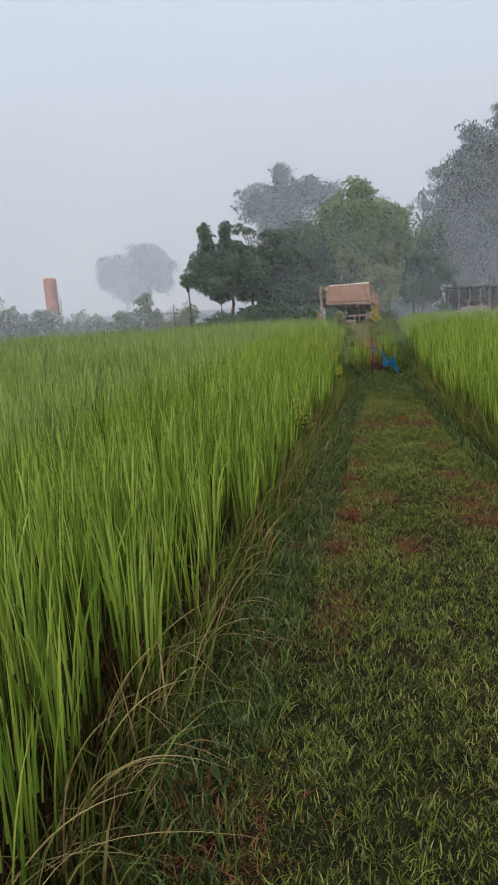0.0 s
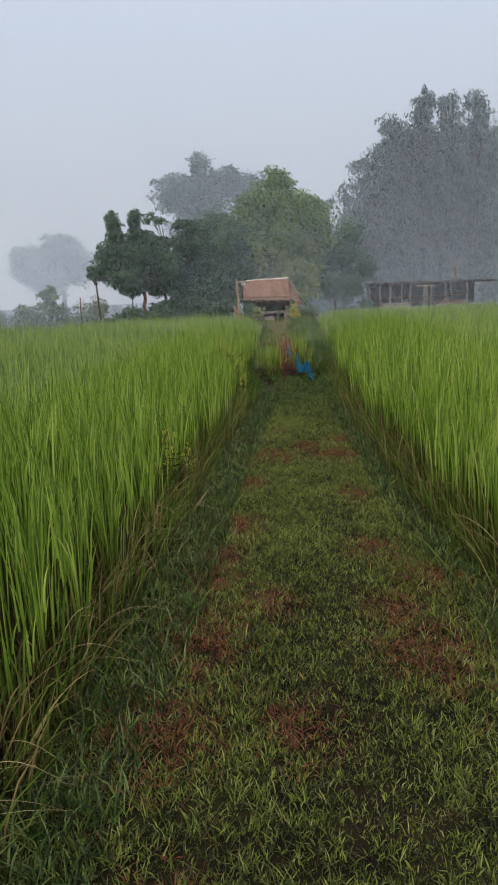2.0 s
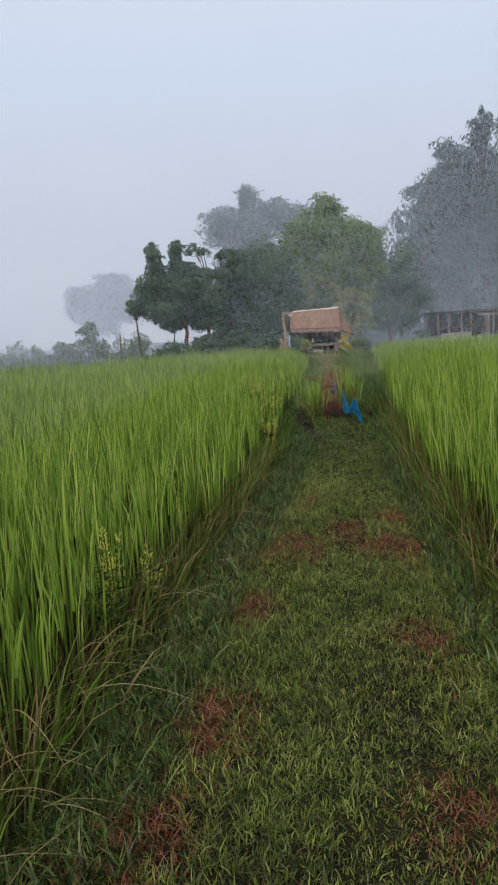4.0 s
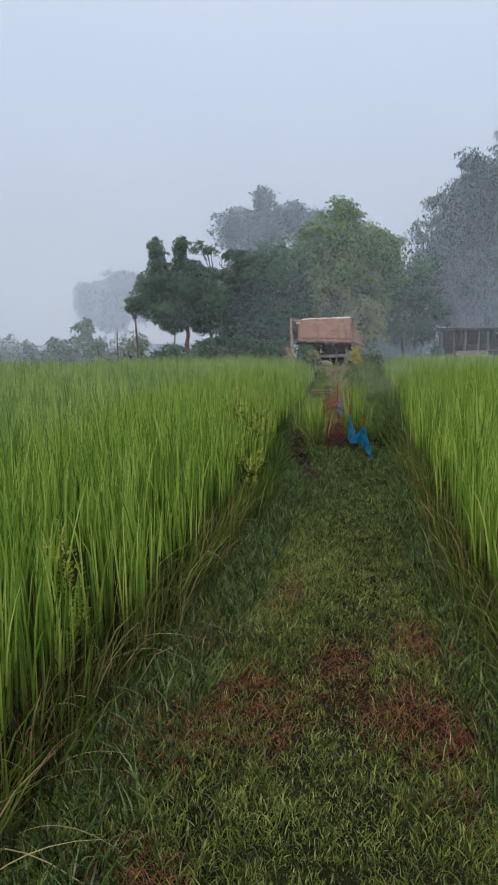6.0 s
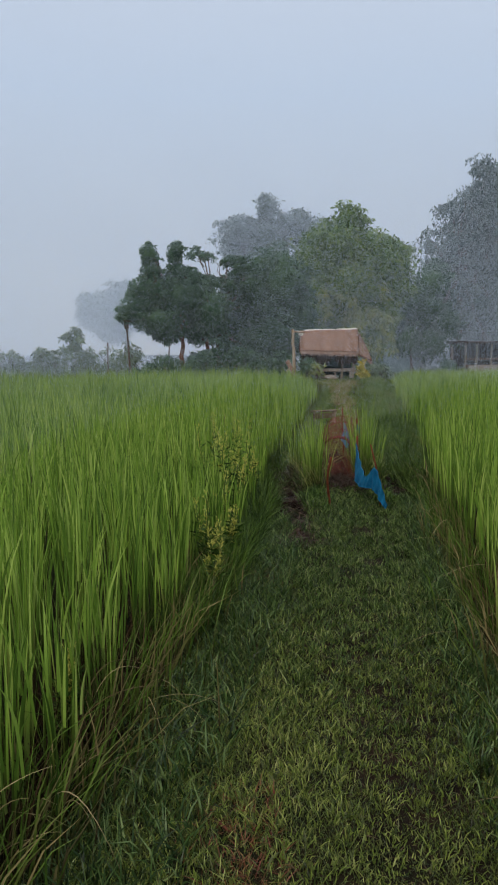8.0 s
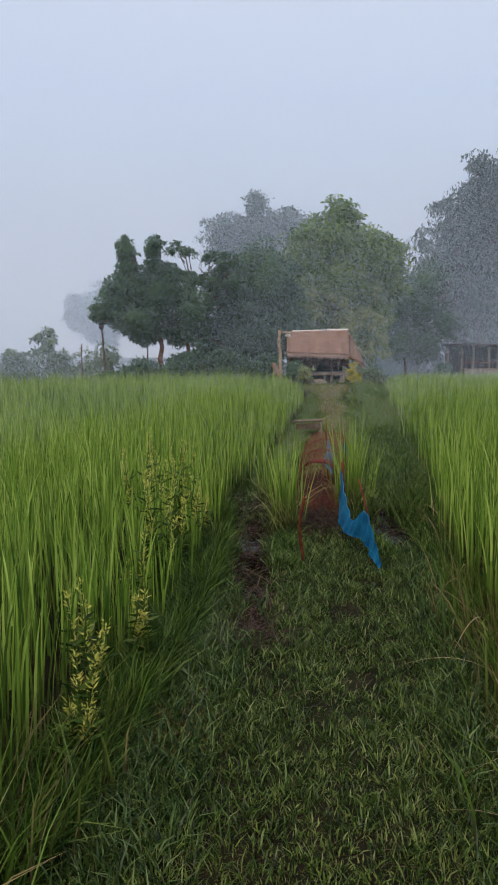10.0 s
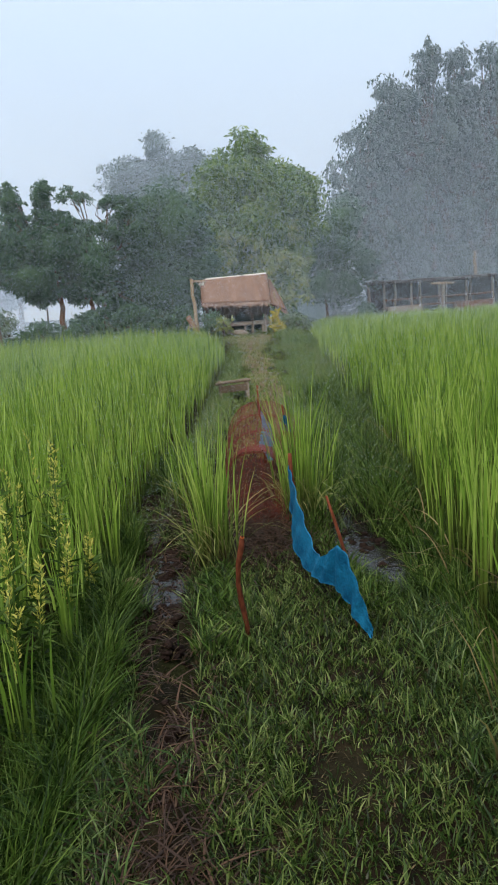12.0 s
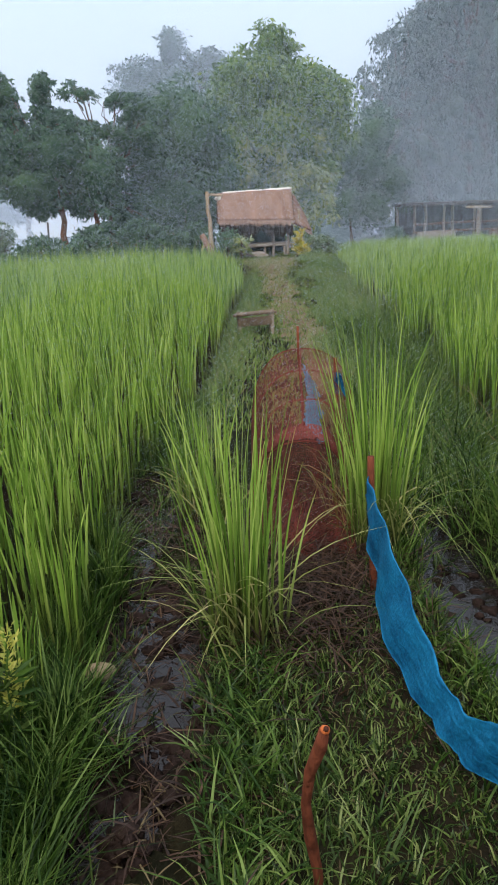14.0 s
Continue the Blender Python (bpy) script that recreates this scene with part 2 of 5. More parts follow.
STAKE = surface("peeled_branch", (0.07, 0.02, 0.011), (0.19, 0.055, 0.028), 8, 60, 0.8, 0.7, spec=0.1, stretch=(1, 1, 0.4))
CUT = surface("fresh_cut_wood", (0.30, 0.07, 0.02), (0.45, 0.12, 0.03), 20, 90, 0.7, 0.3)
# tank red is lightened to pink, with distance haze in the colour
TANKRED = surface("hazed_weathered_tank", (0.36, 0.15, 0.12), (0.46, 0.21, 0.17), 2, 25, 0.6, 0.2)
ROOFDARK = surface("old_dark_roof", (0.022, 0.02, 0.018), (0.06, 0.05, 0.045), 1.5, 20, 0.9, 0.6)
BLUEGREY = surface("faded_blue_sheet", (0.13, 0.20, 0.21), (0.21, 0.30, 0.31), 1.2, 15, 0.55, 0.1)
STONE = surface("pale_stone", (0.16, 0.12, 0.075), (0.26, 0.20, 0.125), 9, 60, 0.8, 0.4)
LEAFLITTER = leafage("brown_litter", [(0.018, 0.009, 0.006), (0.036, 0.017, 0.011), (0.075, 0.040, 0.022)], 0.15, 0.6, 0.3)

m, n, l = shader("still_water")
o_, b_ = n.new("ShaderNodeOutputMaterial"), n.new("ShaderNodeBsdfPrincipled")
b_.inputs["Base Color"].default_value = (0.010, 0.008, 0.008, 1)
b_.inputs["Roughness"].default_value = 0.06
b_.inputs["IOR"].default_value = 1.33
t_, z_, k_ = n.new("ShaderNodeTexCoord"), n.new("ShaderNodeTexNoise"), n.new("ShaderNodeBump")
z_.inputs["Scale"].default_value = 26
k_.inputs["Strength"].default_value, k_.inputs["Distance"].default_value = 0.4, 0.01
l.new(t_.outputs["Object"], z_.inputs["Vector"]); l.new(z_.outputs[0], k_.inputs["Height"]); l.new(k_.outputs[0], b_.inputs["Normal"])
l.new(b_.outputs[0], o_.inputs[0])
WATER = m

m, n, l = shader("mist_strands")
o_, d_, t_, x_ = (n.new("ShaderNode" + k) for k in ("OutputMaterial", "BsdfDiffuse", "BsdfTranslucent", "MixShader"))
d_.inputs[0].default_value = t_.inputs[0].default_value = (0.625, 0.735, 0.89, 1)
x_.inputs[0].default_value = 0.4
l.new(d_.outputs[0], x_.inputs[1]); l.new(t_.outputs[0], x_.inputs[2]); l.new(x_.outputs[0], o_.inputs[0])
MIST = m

# soil under the grass: mud in the paddies, brown earth with moss on the path; cut near black, painting in shade between
# blades
m, n, l = shader("earth")
o_, b_ = n.new("ShaderNodeOutputMaterial"), n.new("ShaderNodeBsdfPrincipled")
tc = n.new("ShaderNodeNewGeometry")
na, nb, nc = (n.new("ShaderNodeTexNoise") for _ in range(3))
for q, s_, d_ in ((na, 0.7, 3), (nb, 6, 5), (nc, 60, 4)):
    q.inputs["Scale"].default_value, q.inputs["Detail"].default_value = s_, d_
    l.new(tc.outputs["Position"], q.inputs["Vector"])
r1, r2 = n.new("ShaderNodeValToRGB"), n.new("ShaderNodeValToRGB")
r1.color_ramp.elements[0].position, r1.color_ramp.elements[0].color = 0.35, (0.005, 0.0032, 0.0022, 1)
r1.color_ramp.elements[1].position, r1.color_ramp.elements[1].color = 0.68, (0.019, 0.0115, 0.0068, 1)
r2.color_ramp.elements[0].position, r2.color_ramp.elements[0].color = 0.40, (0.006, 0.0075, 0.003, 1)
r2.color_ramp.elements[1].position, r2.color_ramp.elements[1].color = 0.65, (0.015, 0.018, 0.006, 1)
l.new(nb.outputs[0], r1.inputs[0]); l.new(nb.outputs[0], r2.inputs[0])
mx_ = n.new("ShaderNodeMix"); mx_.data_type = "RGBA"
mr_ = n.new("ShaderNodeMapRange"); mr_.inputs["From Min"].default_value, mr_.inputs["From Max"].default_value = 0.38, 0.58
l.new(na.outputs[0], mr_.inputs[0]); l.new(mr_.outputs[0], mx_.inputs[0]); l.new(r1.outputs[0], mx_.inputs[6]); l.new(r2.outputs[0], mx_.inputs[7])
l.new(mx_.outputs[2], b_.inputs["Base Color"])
b_.inputs["Roughness"].default_value = 0.9
b_.inputs["Specular IOR Level"].default_value = 0.08
k_ = n.new("ShaderNodeBump"); k_.inputs["Strength"].default_value, k_.inputs["Distance"].default_value = 0.6, 0.02
l.new(nc.outputs[0], k_.inputs["Height"]); l.new(k_.outputs[0], b_.inputs["Normal"]); l.new(b_.outputs[0], o_.inputs[0])
EARTH = m


# ---------------------------------------------------------------- mesh helpers
rng = np.random.default_rng(7)


def mesh_of(name, verts, faces, mat, smooth=False, along=None):
    """A mesh from arrays; faces: an array of triangles or quads."""
    verts, faces = np.asarray(verts, np.float32), np.asarray(faces, np.int32)
    me = bpy.data.meshes.new(name)
    k = faces.shape[1]
    me.vertices.add(len(verts)); me.vertices.foreach_set("co", verts.ravel())
    me.loops.add(faces.size); me.loops.foreach_set("vertex_index", faces.ravel())
    me.polygons.add(len(faces))
    me.polygons.foreach_set("loop_start", np.arange(0, faces.size, k, dtype=np.int32))
    if smooth:
        me.polygons.foreach_set("use_smooth", np.ones(len(faces), bool))
    if along is not None:
        me.attributes.new("along", "FLOAT", "POINT").data.foreach_set("value", np.asarray(along, np.float32))
    me.materials.append(mat)
    me.update(calc_edges=True)
    return me


def thing(name, label, category, group="", kind="", at=(0, 0, 0)):
    ob = new(name)
    ob.location = at
    ob.empty_display_size = 0.1
    return tagged(ob, label, category, group, kind)


def part(name, me, parent, label=""):
    """Links a mesh, given in world places, under a thing or part."""
    ob = new(name, me)
    ob.parent = parent
    p, off = parent, Vector((0, 0, 0))
    while p:
        off += p.location
        p = p.parent
    ob.location = -off
    return tagged(ob, label)


def tube(points, radii, sides=8):
    """Vertices and quads of a tapered tube with closed ends."""
    P = np.asarray(points, float)
    R = np.broadcast_to(np.asarray(radii, float), (len(P),))
    d = np.gradient(P, axis=0)
    d /= np.linalg.norm(d, axis=1, keepdims=True) + 1e-9
    ref = np.where(np.abs(d[:, 2:3]) > 0.9, [[1.0, 0, 0]], [[0, 0, 1.0]])
    u = np.cross(d, ref); u /= np.linalg.norm(u, axis=1, keepdims=True) + 1e-9
    v = np.cross(d, u)
    a = np.linspace(0, 2 * np.pi, sides, endpoint=False)
    ring = P[:, None] + R[:, None, None] * (np.cos(a)[None, :, None] * u[:, None] + np.sin(a)[None, :, None] * v[:, None])
    V = np.concatenate([ring.reshape(-1, 3), P[:1], P[-1:]])
    i, j = np.meshgrid(np.arange(len(P) - 1), np.arange(sides), indexing="ij")
    j2 = (j + 1) % sides
    F = np.stack([i * sides + j, i * sides + j2, (i + 1) * sides + j2, (i + 1) * sides + j], -1).reshape(-1, 4)
    n0, s = len(P) * sides, np.arange(sides)
    s2 = (s + 1) % sides
    c0 = np.stack([np.full(sides, n0), s2, s, np.full(sides, n0)], -1)
    base = (len(P) - 1) * sides
    c1 = np.stack([np.full(sides, n0 + 1), base + s, base + s2, np.full(sides, n0 + 1)], -1)
    F = np.concatenate([F, c0, c1])
    T = np.concatenate([F[:, [0, 1, 2]], F[:, [0, 2, 3]]])
    T = T[(T[:, 0] != T[:, 1]) & (T[:, 1] != T[:, 2]) & (T[:, 0] != T[:, 2])]
    return V, T


def joined(parts):
    V, F, off = [], [], 0
    for v, f in parts:
        V.append(np.asarray(v)); F.append(np.asarray(f) + off); off += len(v)
    return np.concatenate(V), np.concatenate(F)


def pole(name, points, radii, mat, parent, label="", sides=10):
    V, F = tube(points, radii, sides)
    return part(name, mesh_of(name, V, F, mat, True), parent, label)


def block(name, size, m, mat, parent, label="", bevel=0.008):
    """A bevelled board or block of the given size at the pose m."""
    bm = bmesh.new()
    bmesh.ops.create_cube(bm, size=1)
    bmesh.ops.scale(bm, vec=size, verts=bm.verts)
    bmesh.ops.bevel(bm, geom=bm.edges[:], offset=min(bevel, min(size) * 0.3), segments=2, affect="EDGES")
    bmesh.ops.transform(bm, matrix=m, verts=bm.verts)
    me = bpy.data.meshes.new(name)
    bm.to_mesh(me); bm.free()
    me.materials.append(mat)
    return part(name, me, parent, label)


def wavy(a, b, n=6, amount=0.02, seed=0):
    """A slightly crooked line from a to b."""
    r = np.random.default_rng(abs(int(seed)))
    t = np.linspace(0, 1, n)[:, None]
    P = np.asarray(a, float) * (1 - t) + np.asarray(b, float) * t
    off = r.normal(0, amount, P.shape)
    off[0] = off[-1] = 0
    return P + off


def blades(roots, h, w, lean, az, bend, segs=3, face=None, curl=None):
    """Vertices, triangles and the place along the blade for many grass blades at once.
    lean: how far the tip goes sideways, in heights; bend: how much of that comes near the tip; curl: drop of the tip."""
    n_ = len(roots)
    face = rng.uniform(0, np.pi * 2, n_) if face is None else face
    curl = np.zeros(n_) if curl is None else curl
    side = np.stack([np.cos(face), np.sin(face), np.zeros(n_)], -1)
    out = np.stack([np.cos(az), np.sin(az), np.zeros(n_)], -1)
    cols, al = [], []
    for k in range(segs + 1):
        s = k / segs
        c = roots + out * (h * (lean * s * (1 - bend) + lean * bend * s ** 2.4))[:, None]
        c = c + np.stack([np.zeros(n_), np.zeros(n_), h * (s - curl * s ** 3)], -1)
        half = w * 0.5 * (0.75 + 0.6 * s - 1.35 * s ** 2.2 if k < segs else 0)
        if k < segs:
            cols += [c - side * np.asarray(half).reshape(-1, 1), c + side * np.asarray(half).reshape(-1, 1)]
            al += [np.full(n_, s)] * 2
        else:
            cols.append(c); al.append(np.full(n_, s))
    per = 2 * segs + 1
    V = np.stack(cols, 1).reshape(-1, 3)
    A = np.stack(al, 1).ravel()
    tri = []
    for k in range(segs - 1):
        tri += [[2 * k, 2 * k + 1, 2 * k + 3], [2 * k, 2 * k + 3, 2 * k + 2]]
    tri.append([2 * segs - 2, 2 * segs - 1, 2 * segs])
    F = (np.arange(n_)[:, None, None] * per + np.asarray(tri)[None]).reshape(-1, 3)
    return V, F, A


def leaves(centres, length, width, direction, fold=0.25):
    """Small pointed leaves, two triangles each."""
    n_ = len(centres)
    d = direction / (np.linalg.norm(direction, axis=1, keepdims=True) + 1e-9)
    r = rng.normal(size=(n_, 3))
    s = np.cross(d, r); s /= np.linalg.norm(s, axis=1, keepdims=True) + 1e-9
    up = np.cross(s, d)
    L, W = np.reshape(length, (-1, 1)), np.reshape(width, (-1, 1))
    a, t = centres - d * L * 0.5, centres + d * L * 0.5
    mid = centres - d * L * 0.05
    V = np.stack([a, mid - s * W * 0.5 + up * W * fold, t, mid + s * W * 0.5 + up * W * fold], 1).reshape(-1, 3)
    F = (np.arange(n_)[:, None, None] * 4 + np.asarray([[0, 1, 2], [0, 2, 3]])[None]).reshape(-1, 3)
    return V, F


def ico(radius, at, squash=(1, 1, 1), seed=0, rough=0.15, sub=2):
    bm = bmesh.new()
    bmesh.ops.create_icosphere(bm, subdivisions=sub, radius=radius)
    for v in bm.verts:
        k = 1 + rough * noise.noise(v.co / radius * 1.3 + Vector((seed * 7.1, seed * 3.3, 0)))
        v.co = Vector((v.co.x * squash[0] * k, v.co.y * squash[1] * k, v.co.z * squash[2] * k)) + Vector(at)
    V = np.array([v.co[:] for v in bm.verts]); F = np.array([[v.index for v in f.verts] for f in bm.faces])
    bm.free()
    return V, F


# ---------------------------------------------------------------- the plan
def left_edge(y):
    """Where the rice of the western paddy begins."""
    return np.interp(y, [-4, 1.7, 5.1, 8.6, 10.1, 13, 14.4, 17, 20, 24, 28, 31, 33.2, 36], [-1.45, -0.5, 0.13, 0.72, 1.02, 1.47, 1.64, 1.78, 2.3, 2.75, 3.3, 3.4, 2.8, 2.6])


def right_edge(y):
    """Where the rice of the eastern paddy begins."""
    bay = np.clip((np.asarray(y, float) - 16) / 3, 0, 1) * (0.16 * np.sin(np.asarray(y, float) * 2.3) + 0.12 * np.sin(np.asarray(y, float) * 5.1))
    return bay + np.interp(y, [-4, 3, 7, 10.2, 12.6, 15, 17, 20, 24, 30, 36, 46], [1.55, 2.15, 2.42, 2.76, 3.11, 3.45, 3.8, 4.42, 5.15, 5.95, 6.8, 8.8])


def step(x, a, b):
    t = np.clip((x - a) / (b - a), 0, 1)
    return t * t * (3 - 2 * t)


def ground_z(x, y):
    x, y = np.asarray(x, float), np.asarray(y, float)
    le, re = left_edge(y), right_edge(y)
    z = -0.12 * (1 - step(x, le - 0.05, le + 0.30)) - 0.12 * step(x, re - 0.25, re + 0.05)
    inside = step(x, le - 0.2, le + 0.5) * (1 - step(x, re - 0.5, re + 0.2))
    z = z + 0.48 * step(y, 25.5, 33.0) * inside * (1 - step(y, 36, 42)) + 0.12 * step(y, 33, 36)
    # ditches beside the trap
    z = z - 0.24 * np.exp(-((x - 1.93 - 0.08 * np.sin(y * 2.1)) / 0.15) ** 2) * step(y, 14.5, 15.0) * (1 - step(y, 17.6, 18.2))
    z = z - 0.22 * np.exp(-((x - 3.22) / 0.20) ** 2) * step(y, 14.9, 15.3) * (1 - step(y, 16.7, 17.3))
    wet = np.exp(-((x - 1.93) / 0.25) ** 2) * step(y, 13.6, 14.4) * (1 - step(y, 17.6, 18.2)) + np.exp(-((x - 3.22) / 0.3) ** 2) * step(y, 14.9, 15.3) * (1 - step(y, 16.7, 17.3))
    z = z + 0.13 * wet * (np.sin(x * 23 + 3 * np.sin(y * 5)) * np.sin(y * 11 + 2 * np.sin(x * 9)) + 0.4 * np.sin(y * 4.3))
    z = z + 0.012 * np.sin(x * 5.1 + y * 1.3) * np.sin(y * 3.7 - x) + 0.01 * np.sin(x * 13 + 2 * np.sin(y * 4)) * np.sin(y * 9)
    return z


# ground: one sheet out to the horizon
gx = np.concatenate([[-1600, -700, -300, -140, -80, -50, -35], np.arange(-26, -4, 1.0), np.arange(-4, 8, 0.1), np.arange(8, 30, 1.0), [35, 50, 80, 140, 300, 700, 1600]])
gy = np.concatenate([[-1600, -600, -200, -80, -30, -12], np.arange(-6, 0, 0.5), np.arange(0, 20, 0.1), np.arange(20, 46, 0.3), [50, 56, 64, 75, 95, 130, 200, 400, 800, 1700]])
X, Y = np.meshgrid(gx, gy, indexing="xy")
V = np.stack([X, Y, ground_z(X, Y)], -1).reshape(-1, 3)
i, j = np.meshgrid(np.arange(len(gy) - 1), np.arange(len(gx) - 1), indexing="ij")
a = i * len(gx) + j
F = np.stack([a, a + 1, a + len(gx) + 1, a + len(gx)], -1).reshape(-1, 4)
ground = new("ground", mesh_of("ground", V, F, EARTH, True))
tagged(ground, "brown earth of a field path between wet paddies", "ground", kind="structure")


def pool(name, x0, x1, y0, y1, z, label):
    """A thin sheet of standing water with a ragged rim that runs into its banks."""
    ys = np.linspace(y0, y1, 30)
    V, F = [], []
    for k, y in enumerate(ys):
        w_ = 0.5 + 0.5 * math.sin(math.pi * k / 29) ** 0.4
        c = (x0 + x1) / 2 + 0.06 * math.sin(y * 2.1)
        for s in np.linspace(-1, 1, 7):
            V.append((c + s * (x1 - x0) / 2 * w_, y, z))
    for k in range(29):
        for q in range(6):
            b = k * 7 + q
            F.append((b, b + 1, b + 8, b + 7))
    return tagged(new(name, mesh_of(name, V, F, WATER, True)), label, "water", kind="structure")


pool("water", 1.66, 2.22, 14.6, 17.8, -0.112, "still murky water lying in a narrow ditch")
pool("water", 2.90, 3.56, 14.95, 17.1, -0.088, "still murky water pooled beside blue netting")


# trodden trail from the trap to the hut, a skin of dry dirt on the ground
ty = np.linspace(18.6, 33.6, 120)
tc_ = np.interp(ty, [17, 20, 24, 29, 33, 34], [3.5, 3.5, 3.75, 4.1, 4.5, 4.5])
tw = 0.36 + 0.10 * np.sin(ty * 2.3) + 0.05 * np.sin(ty * 5.1) + 0.75 * step(ty, 30, 33.4)
ts = np.linspace(-1, 1, 9)
TX = tc_[:, None] + ts[None] * tw[:, None] * (1 + 0.15 * np.sin(ty * 9)[:, None] * np.sign(ts)[None])
TY = np.repeat(ty[:, None], 9, 1)
V = np.stack([TX, TY, ground_z(TX, TY) + 0.006 - 0.012 * np.abs(ts)[None] ** 4], -1).reshape(-1, 3)
i, j = np.meshgrid(np.arange(119), np.arange(8), indexing="ij")
a = i * 9 + j
tagged(new("trail", mesh_of("trail", V, np.stack([a, a + 1, a + 10, a + 9], -1).reshape(-1, 4), TRAILDIRT, True)), "narrow trodden dirt trail leading to the hut", "trail", kind="structure")

# ---------------------------------------------------------------- rice
def rice_hills(x0, x1, y0, y1, gap, keep):
    """Roots of rice hills, set out in loose rows, where keep(x, y) holds."""
    xs, ys = np.arange(x0, x1, gap), np.arange(y0, y1, gap)
    A, B = np.meshgrid(xs, ys)
    A = A.ravel() + rng.uniform(-0.4, 0.4, A.size) * gap
    B = B.ravel() + rng.uniform(-0.4, 0.4, B.size) * gap
    k = keep(A, B)
    return A[k], B[k]


def rice(name, x0, x1, y0, y1, gap, per, width, segs, keep, height, mat, label, spread=0.045, lean=(0.04, 0.30)):
    """Rice hills: some leaves rise from the ground, most leave the stems higher up and lean out with a bent tip."""
    A, B = rice_hills(x0, x1, y0, y1, gap, keep)
    vigour = np.repeat(rng.normal(1.0, 0.07, len(A)), per)
    n_ = len(A) * per
    A, B = np.repeat(A, per), np.repeat(B, per)
    az = rng.uniform(0, 2 * np.pi, n_)
    off = np.abs(rng.normal(0, spread * 0.8, n_))
    A, B = A + np.cos(az) * off, B + np.sin(az) * off
    Z = ground_z(A, B)
    tall = height(A, B) * vigour * (1 + 0.06 * np.sin(A * 0.9 + 1.3 * np.sin(B * 0.5)) * np.sin(B * 0.7)) - Z
    start = np.where(rng.random(n_) < 0.3, 0.0, rng.uniform(0.12, 0.62, n_))
    tip = np.clip(rng.normal(0.90, 0.12, n_), start + 0.25, 1.14)
    h = tall * (tip - start)
    out = start * tall * rng.uniform(0.0, 0.14, n_)
    roots = np.stack([A + np.cos(az) * out, B + np.sin(az) * out, Z - 0.01 + start * tall], -1)
    V, F, L = blades(roots, h, width * rng.uniform(0.7, 1.25, n_), rng.uniform(*lean, n_) * (0.45 + start), az + rng.normal(0, 0.5, n_), rng.uniform(0.45, 0.95, n_), segs, curl=0.26 * rng.random(n_) ** 2)
    k = len(V) // max(n_, 1)
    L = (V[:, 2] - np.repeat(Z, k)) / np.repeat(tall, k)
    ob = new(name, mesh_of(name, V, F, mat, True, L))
    return tagged(ob, label, "rice plants", kind="stuff")


def west_top(x, y):
    low = step(y, 11.5, 13.5) * (1 - step(y, 19.5, 21.5)) * step(x, left_edge(y) - 0.9, left_edge(y) + 0.05)
    rim = 0.24 * step(x, left_edge(y) - 0.42, left_edge(y) + 0.02)
    return 0.87 + 0.10 * step(y, 20, 33) - np.maximum(0.34 * low, rim)


def east_top(x, y):
    low = step(y, 12.5, 15.5) * (1 - step(x, right_edge(y) - 0.05, right_edge(y) + 0.7))
    rim = 0.24 * (1 - step(x, right_edge(y) - 0.02, right_edge(y) + 0.42))
    return 0.96 - 0.28 * step(y, 16, 42) - np.maximum(0.25 * low, rim)


west = "upright green rice plants filling the western paddy"
east = "upright green rice plants filling the eastern paddy"
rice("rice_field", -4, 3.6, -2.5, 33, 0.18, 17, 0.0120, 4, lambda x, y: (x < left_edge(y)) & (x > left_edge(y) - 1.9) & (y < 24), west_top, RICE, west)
rice("rice_field", -14, 3.6, -1, 33, 0.21, 11, 0.0165, 3, lambda x, y: (((x < left_edge(y) - 1.9) & (y < 24)) | ((x < left_edge(y)) & (y >= 24))) & (x > left_edge(y) - 6.5) & (x > -3.5 - 0.32 * y), west_top, RICE_HAZED, west)
rice("rice_field", -19, 0, -1, 34, 0.34, 10, 0.028, 2, lambda x, y: (x <= left_edge(y) - 6.5) | (x <= -3.5 - 0.32 * y), west_top, RICE_HAZED, west, spread=0.09)
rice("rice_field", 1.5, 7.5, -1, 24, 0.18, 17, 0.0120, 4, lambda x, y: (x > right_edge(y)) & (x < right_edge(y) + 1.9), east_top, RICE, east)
rice("rice_field", 3, 16, 2, 44, 0.21, 10, 0.0175, 3, lambda x, y: (((x > right_edge(y) + 1.9) & (y < 24)) | ((x > right_edge(y)) & (y >= 24))) & (x < right_edge(y) + 5.5) & (x < 4.5 + 0.34 * y), east_top, RICE_HAZED, east)
rice("rice_field", 4, 24, 0, 45, 0.35, 10, 0.030, 2, lambda x, y: (x > right_edge(y)) & ((x >= right_edge(y) + 5.5) | (x >= 4.5 + 0.34 * y)), east_top, RICE_HAZED, east, spread=0.09)


def edge_growth(name, side, n_, y0, y1, mat, label):
    """Looser, half-dry outer tillers along a paddy's rim, leaning out over the path."""
    y = rng.uniform(y0, y1, n_)
    off = rng.normal(0.02, 0.10, n_) - (0.05 if mat is FRESH else 0)
    x = left_edge(y) + off if side < 0 else right_edge(y) - off
    z = ground_z(x, y)
    az = np.where(rng.random(n_) < 0.7, (0.0 if side < 0 else np.pi), rng.uniform(0, 6.28, n_)) + rng.normal(0, 0.7, n_)
    h = rng.uniform(0.16, 0.56, n_) * (0.55 if mat is FRESH else 1)
    V, F, L = blades(np.stack([x, y, z], -1), h, rng.uniform(0.006, 0.012, n_) * (0.7 if mat is FRESH else 1), 0.08 + 0.7 * rng.random(n_) ** 1.7, az, rng.uniform(0.4, 0.9, n_), 3, curl=rng.uniform(0, 0.35, n_))
    return tagged(new(name, mesh_of(name, V, F, mat, True, L)), label, "grass", kind="stuff")


